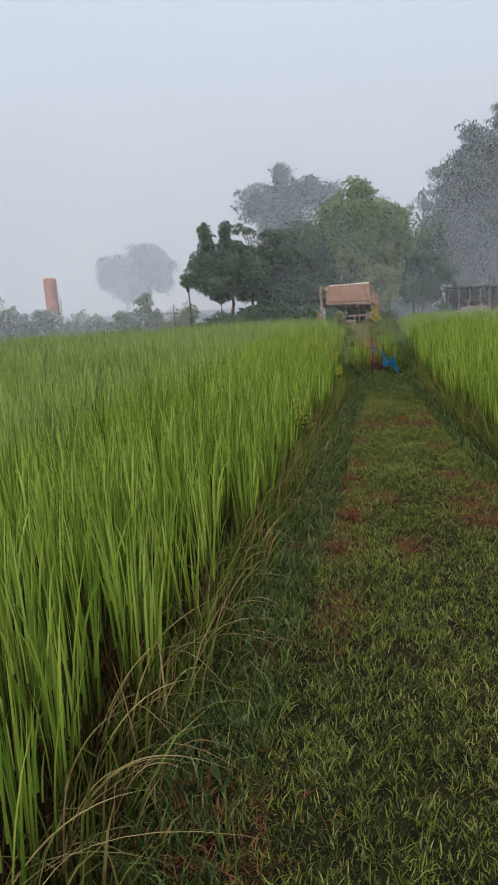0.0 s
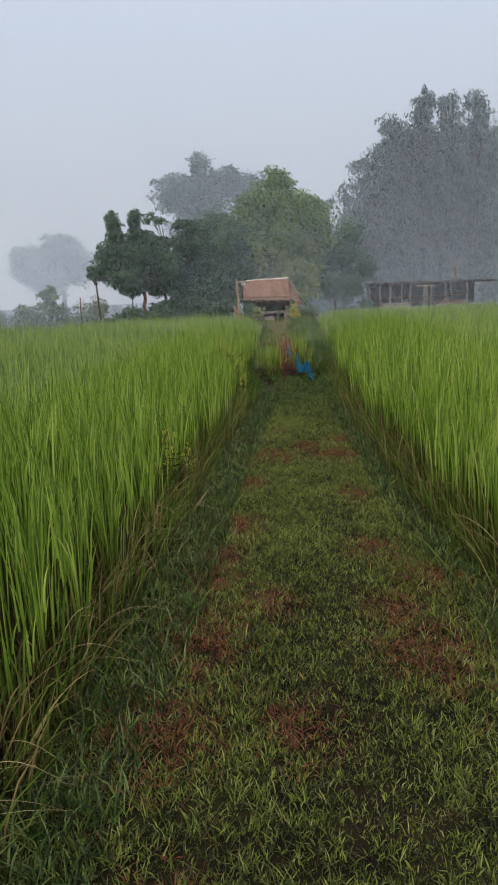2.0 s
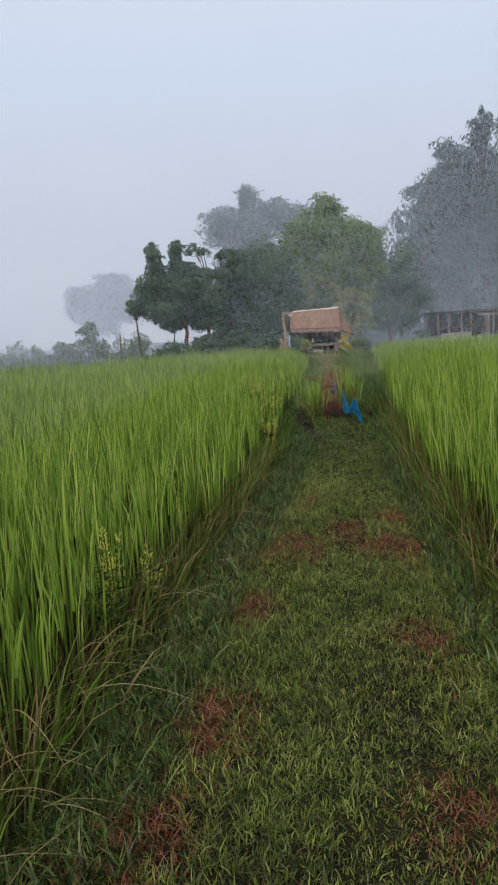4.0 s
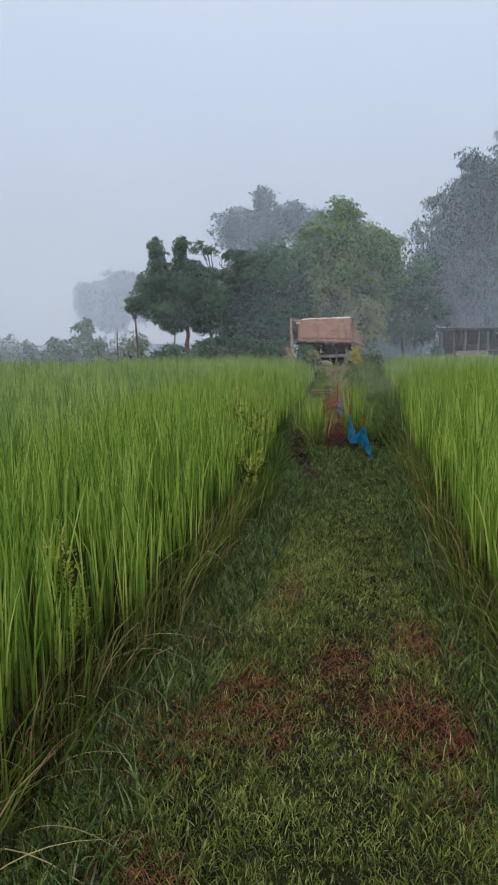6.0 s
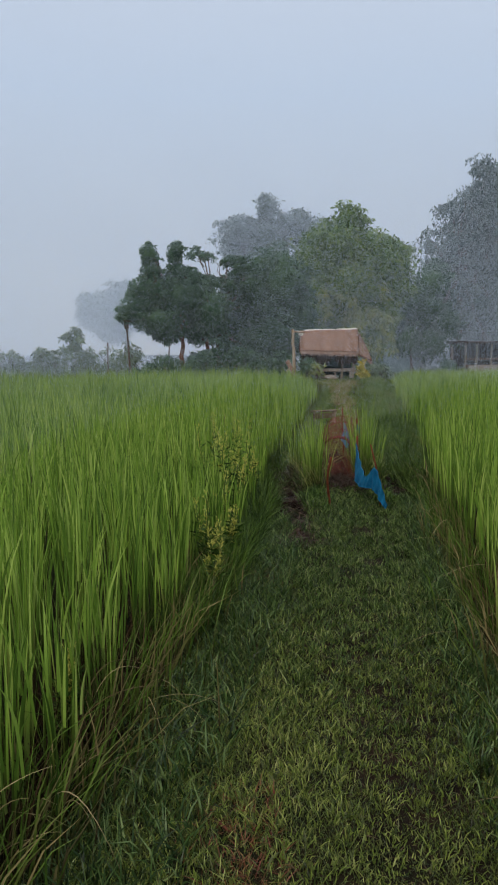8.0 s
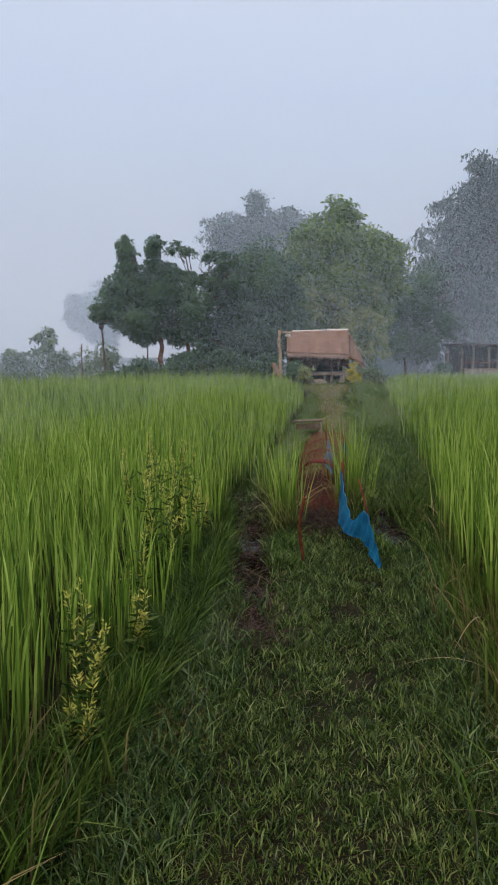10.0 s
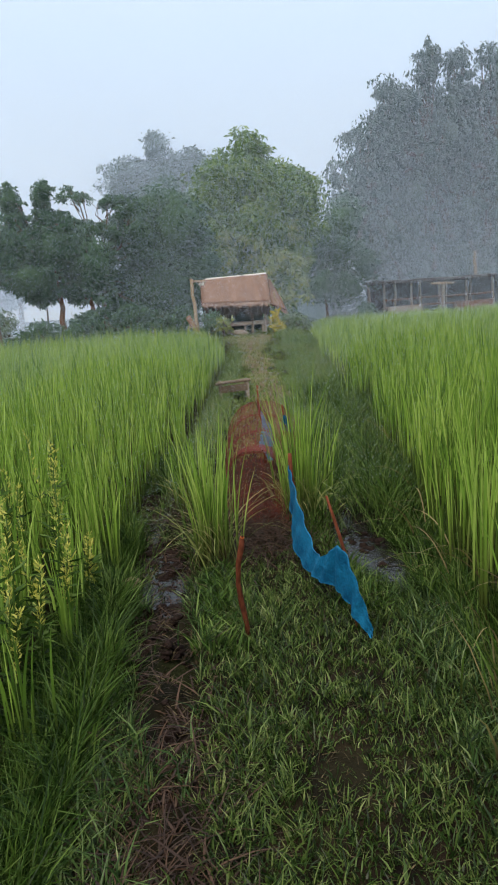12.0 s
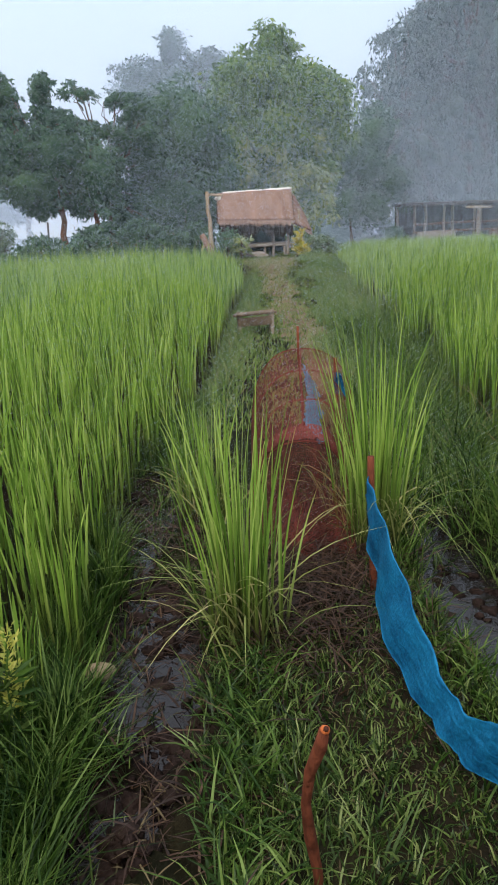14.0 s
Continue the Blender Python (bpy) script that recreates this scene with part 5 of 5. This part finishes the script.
# ---------------------------------------------------------------- blue net fence
fence = thing("net_fence", "torn strip of bright blue netting tied to thin stakes", "netting", at=(2.8, 15.2, 0))
cloth("netting", [(2.775, 15.86, 0.46), (2.76, 15.72, 0.42), (2.745, 15.4, 0.36), (2.73, 15.1, 0.27), (2.73, 14.88, 0.235), (2.745, 14.72, 0.31), (2.77, 14.60, 0.41), (2.80, 14.53, 0.31), (2.835, 14.50, 0.18), (2.87, 14.49, 0.05)],
      [(2.775, 15.87, 0.26), (2.745, 15.66, 0.16), (2.70, 15.4, 0.13), (2.69, 15.1, 0.105), (2.71, 14.88, 0.145), (2.74, 14.74, 0.165), (2.78, 14.62, 0.16), (2.795, 14.55, 0.115), (2.825, 14.50, 0.05), (2.86, 14.48, 0.012)], 22, BLUENET, fence, "bright blue netting", 0.009, 5)
pole("stake", wavy((2.80, 15.88, -0.05), (2.78, 15.86, 0.53), 6, 0.005, 43), np.linspace(0.015, 0.012, 6), STAKE, fence, "thin reddish stake")
pole("stake", [(2.835, 14.60, -0.05), (2.82, 14.61, 0.15), (2.80, 14.62, 0.33), (2.776, 14.625, 0.43), (2.754, 14.635, 0.52), (2.735, 14.645, 0.593)], [0.008, 0.008, 0.0075, 0.007, 0.0065, 0.005], STAKE, fence)
cloth("end_rag", [(3.00, 17.52, 0.50), (3.03, 17.50, 0.49)], [(2.99, 17.52, 0.38), (3.05, 17.48, 0.36)], 5, BLUENET, fence, "blue net rag", 0.006, 8)
pole("stake", wavy((3.01, 17.53, -0.1), (3.0, 17.52, 0.58), 5, 0.004, 45), np.linspace(0.012, 0.010, 5), STAKE, fence)

# ---------------------------------------------------------------- cut branch stuck in the path
peg = thing("branch_stake", "crooked reddish branch stake with a bright cut top", "stake", at=(2.36, 14.62, 0))
line = np.array([(2.365, 14.66, -0.05), (2.36, 14.65, 0.06), (2.345, 14.64, 0.16), (2.335, 14.62, 0.26), (2.34, 14.59, 0.36), (2.356, 14.56, 0.44), (2.36, 14.545, 0.485)])
pole("branch", line, [0.0115, 0.0105, 0.0125, 0.0098, 0.011, 0.0125, 0.009], STAKE, peg, sides=12)
pole("cut_top", [(2.358, 14.552, 0.462), (2.361, 14.541, 0.488), (2.362, 14.538, 0.492)], [0.010, 0.009, 0.005], CUT, peg, "bright orange cut end", 10)
pole("pith", [(2.3615, 14.5385, 0.4905), (2.3625, 14.5365, 0.4945)], [0.0055, 0.004], WIRE, peg, "dark pith", 8)

# ---------------------------------------------------------------- rice clumps at the trap
def clump(x, y, n_, h, spread, seed, label, fall=45, reach_=0.26):
    """A single rice tuft: upright fans of leaves and some bent over."""
    global rng
    keep_rng, rng = rng, np.random.default_rng(seed)
    z = float(ground_z(x, y))
    top = thing("rice_tuft", label, "rice plant", "rice tufts at the trap", at=(x, y, z))
    r = np.stack([x + rng.normal(0, spread, n_), y + rng.normal(0, spread, n_), np.full(n_, z - 0.02)], -1)
    az = np.arctan2(r[:, 1] - y, r[:, 0] - x) + rng.normal(0, 0.5, n_)
    V, F, L = blades(r, h * rng.uniform(0.55, 1.08, n_), rng.uniform(0.007, 0.0115, n_), 0.02 + reach_ * rng.random(n_) ** 1.6, az, rng.uniform(0.4, 0.9, n_), 6, curl=rng.uniform(0, 0.12, n_))
    part("foliage", mesh_of("foliage", V, F, RICE, True, L), top)
    r = np.stack([x + rng.normal(0, spread, fall), y + rng.normal(0, spread, fall), np.full(fall, z)], -1)
    V, F, L = blades(r, h * rng.uniform(0.3, 0.68, fall), rng.uniform(0.006, 0.010, fall), rng.uniform(0.3, 1.1, fall), rng.uniform(0, 6.28, fall), rng.uniform(0.4, 0.7, fall), 8, curl=rng.uniform(0.2, 0.9, fall))
    part("bent_foliage", mesh_of("bent_foliage", V, F, STRAWGREEN, True, L), top, "arching half-dry leaves")
    rng = keep_rng


clump(2.285, 15.62, 120, 0.95, 0.055, 121, "tall green rice tuft beside the trap mouth", fall=70, reach_=0.19)
clump(2.88, 16.22, 115, 1.12, 0.055, 122, "tall green rice tuft behind the blue net")
clump(3.05, 16.6, 80, 0.9, 0.06, 123, "spreading green rice tuft behind the blue net")
clump(2.20, 16.6, 70, 0.8, 0.06, 124, "thin green rice tuft at the ditch")
n_ = 2600
lx, ly = 2.55 + rng.normal(0, 0.24, n_), 16.05 + rng.normal(0, 0.33, n_)
V, F, L = blades(np.stack([lx, ly, ground_z(lx, ly) + rng.uniform(0, 0.06, n_)], -1), rng.uniform(0.02, 0.10, n_), rng.uniform(0.004, 0.009, n_), rng.uniform(1.0, 4.0, n_), rng.uniform(0, 6.28, n_), rng.uniform(0.2, 0.6, n_), 3, curl=rng.uniform(0, 0.8, n_))
tagged(new("leaf_litter", mesh_of("leaf_litter", V, F, LEAFLITTER, True, L)), "wet brown dead leaves heaped before the trap", "leaf litter", kind="stuff")


n_ = 2400
lx, ly = 1.99 + rng.normal(0, 0.13, n_), 13.2 + 4.4 * rng.random(n_) ** 1.5
V, F, L = blades(np.stack([lx, ly, np.maximum(ground_z(lx, ly), -0.125) + 0.005], -1), rng.uniform(0.015, 0.07, n_), rng.uniform(0.004, 0.010, n_), rng.uniform(1.0, 4.0, n_), rng.uniform(0, 6.28, n_), rng.uniform(0.2, 0.6, n_), 3, curl=rng.uniform(0, 0.8, n_))
tagged(new("leaf_litter", mesh_of("leaf_litter", V, F, LEAFLITTER, True, L)), "wet brown dead stalks lying in the muddy ditch", "leaf litter", kind="stuff")


def mud_lumps(n_, x, spread, y0, y1, level, gaps, seed, label, r0=0.012, r1=0.038, sub=2, dry=False):
    """Soft lumps of wet mud that break up the standing water; gaps are stretches left open."""
    g = np.random.default_rng(seed)
    made = []
    while len(made) < n_:
        py = g.uniform(y0, y1)
        if any(a < py < b for a, b in gaps) and g.random() < 0.8:
            continue
        px = x + 0.08 * math.sin(py * 2.1) + g.normal(0, spread)
        r = g.uniform(r0, r1)
        made.append(ico(r, (px, py, (float(ground_z(px, py)) if dry else level) + g.uniform(-0.02, 0.0)), (g.uniform(0.8, 1.5), g.uniform(0.7, 1.3), g.uniform(0.4, 0.8)), int(g.integers(1, 90)), 0.9, sub))
    return tagged(new("mud_lumps", mesh_of("mud_lumps", *joined(made), MUD, True)), label, "mud", kind="stuff")


mud_lumps(300, 1.95, 0.13, 14.2, 17.7, -0.108, ((15.3, 15.75), (16.4, 16.7), (16.85, 17.3)), 61, "dark wet mud lumps standing out of the ditch water")
mud_lumps(60, 3.22, 0.19, 14.9, 17.0, -0.085, ((15.3, 15.8), (16.1, 16.5)), 62, "dark wet mud lumps standing out of the pool")
mud_lumps(620, 1.95, 0.15, 14.3, 17.7, -0.108, ((15.35, 15.7), (16.45, 16.7), (16.9, 17.2)), 63, "fine dark mud crumbs breaking the ditch water", 0.008, 0.028, 1)
mud_lumps(140, 3.22, 0.2, 14.9, 17.0, -0.083, ((15.3, 15.7), (16.1, 16.5)), 64, "fine dark mud crumbs breaking the pool", 0.008, 0.028, 1)
mud_lumps(520, 1.97, 0.10, 13.6, 15.4, 0.0, (), 65, "dark clods of trodden mud at the ditch end", 0.010, 0.030, 1, dry=True)
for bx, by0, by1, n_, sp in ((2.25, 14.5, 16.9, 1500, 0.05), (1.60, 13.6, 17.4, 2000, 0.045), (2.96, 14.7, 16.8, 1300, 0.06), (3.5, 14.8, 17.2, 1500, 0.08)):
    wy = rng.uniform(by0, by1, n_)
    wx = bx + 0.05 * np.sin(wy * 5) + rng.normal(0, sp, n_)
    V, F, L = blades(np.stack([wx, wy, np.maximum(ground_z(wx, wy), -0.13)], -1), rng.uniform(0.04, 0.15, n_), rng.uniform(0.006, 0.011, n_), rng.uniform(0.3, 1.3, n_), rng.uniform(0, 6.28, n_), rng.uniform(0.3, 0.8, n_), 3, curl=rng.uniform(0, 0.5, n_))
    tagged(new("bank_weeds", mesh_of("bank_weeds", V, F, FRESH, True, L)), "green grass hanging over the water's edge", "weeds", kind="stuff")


# ---------------------------------------------------------------- flowering weeds
def flower_weed(x, y, h, seed, label):
    """A slender weed: a few upright stems with narrow leaves, each ending in a spike of long yellow bracts."""
    g = np.random.default_rng(seed)
    z = float(ground_z(x, y))
    top = thing("flowering_weed", label, "weed", "yellow weeds in the rice", at=(x, y, z))
    lc, ld, fc, fd = [], [], [], []
    for k in range(5):
        a = g.uniform(0, 6.28)
        tip = np.array([x + math.cos(a) * h * 0.11, y + math.sin(a) * h * 0.11, z + h * (1.0 if k == 0 else g.uniform(0.55, 0.98))])
        line = wavy((x, y, z - 0.02), tip, 6, 0.012, seed + k)
        pole("stalk", line, np.linspace(0.006, 0.0025, 6), FRESH, top, sides=5)
        for q in range(30):
            s, a = g.uniform(0.1, 0.8), g.uniform(0, 6.28)
            d = np.array([math.cos(a), math.sin(a), g.uniform(-0.1, 0.8)])
            lc.append(np.array([x, y, z]) * (1 - s) + tip * s + d * 0.04); ld.append(d)
        for q in range(52):
            s, a = g.uniform(0.58, 1.04), g.uniform(0, 6.28)
            d = np.array([math.cos(a), math.sin(a), g.uniform(0.3, 1.5)])
            fc.append(np.array([x, y, z]) * (1 - s) + tip * s + d * g.uniform(0.006, 0.02)); fd.append(d)
    V, F = leaves(np.array(lc), 0.085, 0.015, np.array(ld))
    part("foliage", mesh_of("foliage", V, F, FRESH), top)
    V, F = leaves(np.array(fc), g.uniform(0.018, 0.036, len(fc)), g.uniform(0.005, 0.009, len(fc)), np.array(fd))
    part("blossom", mesh_of("blossom", V, F, YELLOW), top, "long pale yellow bracts")


for k, (x, y, h) in enumerate(((1.42, 15.7, 0.80), (1.30, 15.3, 0.85), (1.55, 14.7, 0.80), (1.45, 14.2, 0.78), (1.38, 13.6, 0.55), (1.50, 14.45, 0.62), (1.20, 14.9, 0.88), (1.50, 13.0, 0.42), (1.62, 15.2, 0.45),
                               (0.61, 9.2, 0.62), (0.97, 10.7, 0.38), (1.36, 12.6, 0.60), (1.42, 12.2, 0.42), (0.66, 9.05, 0.34), (0.45, 7.3, 0.62), (0.52, 9.3, 0.52), (0.60, 7.6, 0.42))):
    flower_weed(x, y, h * 1.12, 130 + k, "thin weed with yellow blossoms among the rice")

stone = thing("stone", "pale rounded stone at the ditch bank", "stone", at=(1.80, 15.62, -0.08))
V, F = ico(0.040, (1.81, 15.60, -0.058), (1.2, 0.9, 0.8), 5, 0.3, 3)
part("stone_body", mesh_of("stone_body", V, F, STONE, True), stone)

# ---------------------------------------------------------------- shed beyond the eastern paddy
shed = thing("cattle_shed", "long low open shed with wooden rails and a dark roof", "shed", at=(15, 48, GZ))
for k in range(5):
    x = 12.95 + k * 1.42
    pole("post", wavy((x, 47.4, GZ - 0.1), (x, 47.4, 1.95), 5, 0.02, 50 + k), [0.055] * 5, WOOD, shed)
    pole("post", wavy((x, 50.2, GZ - 0.1), (x, 50.2, 2.0), 5, 0.02, 60 + k), [0.07] * 5, WOOD, shed)
slab("roof", (12.75, 46.9, 2.0), (20.4, 46.9, 1.94), (20.4, 50.6, 2.06), (12.75, 50.6, 2.1), 0.14, ROOFDARK, shed, "old dark roof")
for z in (0.72, 1.08):
    for k in range(4):
        x = 12.95 + k * 1.42
        pole("rail", wavy((x, 47.32, z), (x + 1.42, 47.32, z + 0.03 * (k % 2)), 4, 0.012, 70 + k), [0.045] * 4, BARK_RED, shed, sides=8)
# near-black backing added as the shade inside the open shed
block("dark_backing", (7.4, 0.05, 1.9), pose(16.6, 50.4, GZ + 0.95), ROOFDARK, shed)
block("feed_trough", (1.7, 0.4, 0.35), pose(13.9, 47.05, GZ + 0.45), WOOD, shed)
block("feed_trough", (1.9, 0.4, 0.40), pose(17.4, 47.0, GZ + 0.45), BARK_RED, shed, "reddish feed trough")
stand = thing("bird_table", "pale board on a wooden post before the shed", "stand", at=(15.65, 46.6, GZ))
pole("post", wavy((15.65, 46.6, GZ - 0.1), (15.68, 46.6, 1.68), 5, 0.01, 81), [0.085] * 5, WOOD, stand)
block("board", (1.12, 0.3, 0.09), pose(15.68, 46.6, 1.72, 0, 2, 0), BAMBOO, stand, "pale board")
old_trunk = thing("bare_trunk", "pale bare tree trunk standing behind the shed", "tree trunk", at=(19.4, 51.5, GZ))
pole("trunk", wavy((19.4, 51.5, GZ - 0.1), (19.5, 51.5, 3.4), 7, 0.02, 82), np.linspace(0.12, 0.08, 7), WOOD, old_trunk)

hut2 = thing("outbuilding", "small outbuilding of faded blue-grey sheets", "outbuilding", at=(10.6, 55.6, GZ))
for k in range(8):
    block("wall_sheet", (0.22, 0.03, 1.9), pose(9.85 + k * 0.225, 55.0 + 0.012 * (k % 2), GZ + 0.95), BLUEGREY, hut2)
block("side_wall", (0.03, 1.6, 1.9), pose(9.74, 55.8, GZ + 0.95), BLUEGREY, hut2)
block("side_wall", (0.03, 1.6, 1.9), pose(11.56, 55.8, GZ + 0.95), BLUEGREY, hut2)
block("roof", (2.1, 2.0, 0.05), pose(10.6, 55.8, GZ + 2.0, 6, 0, 0), BLUEGREY, hut2)

# ---------------------------------------------------------------- water tank and pole in the hedge
tank = thing("water_tank", "tall red water tank on a pipe stand", "tank", at=(-11.35, 40, GZ))
bm = bmesh.new()
prof = [(0.0, 1.75), (0.34, 1.75), (0.36, 1.80)]
for k in range(6):
    z = 1.85 + k * 0.29
    prof += [(0.36, z), (0.36, z + 0.2), (0.345, z + 0.23), (0.345, z + 0.26)]
prof += [(0.36, 3.6), (0.33, 3.67), (0.18, 3.73), (0.0, 3.74)]
n_ = 28
V = [(-11.35 + r * math.cos(2 * math.pi * k / n_) - (z - 1.75) * 0.02, 40 + r * math.sin(2 * math.pi * k / n_), z) for r, z in prof for k in range(n_)]
F = [(q * n_ + k, q * n_ + (k + 1) % n_, (q + 1) * n_ + (k + 1) % n_, (q + 1) * n_ + k) for q in range(len(prof) - 1) for k in range(n_)]
bm.free()
part("barrel", mesh_of("barrel", V, F, TANKRED, True), tank, "ribbed red barrel")
for dx, dy in ((-0.3, -0.3), (0.3, -0.3), (-0.3, 0.3), (0.3, 0.3)):
    pole("leg", [(-11.35 + dx, 40 + dy, GZ - 0.1), (-11.35 + dx * 0.9, 40 + dy * 0.9, 1.76)], [0.04, 0.04], WOOD, tank)
block("deck", (0.8, 0.8, 0.05), pose(-11.35, 40, 1.74), WOOD, tank)
pipe = thing("pipe_post", "thin grey pipe post beside the water tank", "post", at=(-10.75, 39.4, GZ))
pole("pipe", [(-10.75, 39.4, GZ - 0.1), (-10.73, 39.4, 2.6)], [0.03, 0.03], WOOD, pipe)

lamp = thing("garden_lamp", "thin dark pole with a small lamp box on top", "lamp post", at=(-3.36, 36.3, GZ))
pole("pole", wavy((-3.30, 36.3, GZ - 0.1), (-3.44, 36.3, 2.58), 6, 0.008, 91), np.linspace(0.045, 0.035, 6), BARK, lamp)
block("lamp_box", (0.16, 0.14, 0.26), pose(-3.45, 36.3, 2.56, 0, -4, 0), BARK, lamp, "dark lamp box")
block("cap", (0.22, 0.2, 0.03), pose(-3.46, 36.3, 2.70, 0, -4, 0), BARK, lamp)
for k, (x, y, h) in enumerate(((-4.3, 36.6, 1.9), (-1.9, 36.9, 1.75), (-10.2, 37.0, 2.1))):
    st = thing("thin_post", "short thin dark post in the hedge", "post", at=(x, y, GZ))
    pole("stick", wavy((x, y, GZ - 0.1), (x + 0.04, y, h), 5, 0.01, 95 + k), [0.028] * 5, BARK, st)


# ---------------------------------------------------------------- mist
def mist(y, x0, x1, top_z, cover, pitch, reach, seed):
    """A bank of mist: countless fine slanting pale strands stand in for its haze, thinning upwards."""
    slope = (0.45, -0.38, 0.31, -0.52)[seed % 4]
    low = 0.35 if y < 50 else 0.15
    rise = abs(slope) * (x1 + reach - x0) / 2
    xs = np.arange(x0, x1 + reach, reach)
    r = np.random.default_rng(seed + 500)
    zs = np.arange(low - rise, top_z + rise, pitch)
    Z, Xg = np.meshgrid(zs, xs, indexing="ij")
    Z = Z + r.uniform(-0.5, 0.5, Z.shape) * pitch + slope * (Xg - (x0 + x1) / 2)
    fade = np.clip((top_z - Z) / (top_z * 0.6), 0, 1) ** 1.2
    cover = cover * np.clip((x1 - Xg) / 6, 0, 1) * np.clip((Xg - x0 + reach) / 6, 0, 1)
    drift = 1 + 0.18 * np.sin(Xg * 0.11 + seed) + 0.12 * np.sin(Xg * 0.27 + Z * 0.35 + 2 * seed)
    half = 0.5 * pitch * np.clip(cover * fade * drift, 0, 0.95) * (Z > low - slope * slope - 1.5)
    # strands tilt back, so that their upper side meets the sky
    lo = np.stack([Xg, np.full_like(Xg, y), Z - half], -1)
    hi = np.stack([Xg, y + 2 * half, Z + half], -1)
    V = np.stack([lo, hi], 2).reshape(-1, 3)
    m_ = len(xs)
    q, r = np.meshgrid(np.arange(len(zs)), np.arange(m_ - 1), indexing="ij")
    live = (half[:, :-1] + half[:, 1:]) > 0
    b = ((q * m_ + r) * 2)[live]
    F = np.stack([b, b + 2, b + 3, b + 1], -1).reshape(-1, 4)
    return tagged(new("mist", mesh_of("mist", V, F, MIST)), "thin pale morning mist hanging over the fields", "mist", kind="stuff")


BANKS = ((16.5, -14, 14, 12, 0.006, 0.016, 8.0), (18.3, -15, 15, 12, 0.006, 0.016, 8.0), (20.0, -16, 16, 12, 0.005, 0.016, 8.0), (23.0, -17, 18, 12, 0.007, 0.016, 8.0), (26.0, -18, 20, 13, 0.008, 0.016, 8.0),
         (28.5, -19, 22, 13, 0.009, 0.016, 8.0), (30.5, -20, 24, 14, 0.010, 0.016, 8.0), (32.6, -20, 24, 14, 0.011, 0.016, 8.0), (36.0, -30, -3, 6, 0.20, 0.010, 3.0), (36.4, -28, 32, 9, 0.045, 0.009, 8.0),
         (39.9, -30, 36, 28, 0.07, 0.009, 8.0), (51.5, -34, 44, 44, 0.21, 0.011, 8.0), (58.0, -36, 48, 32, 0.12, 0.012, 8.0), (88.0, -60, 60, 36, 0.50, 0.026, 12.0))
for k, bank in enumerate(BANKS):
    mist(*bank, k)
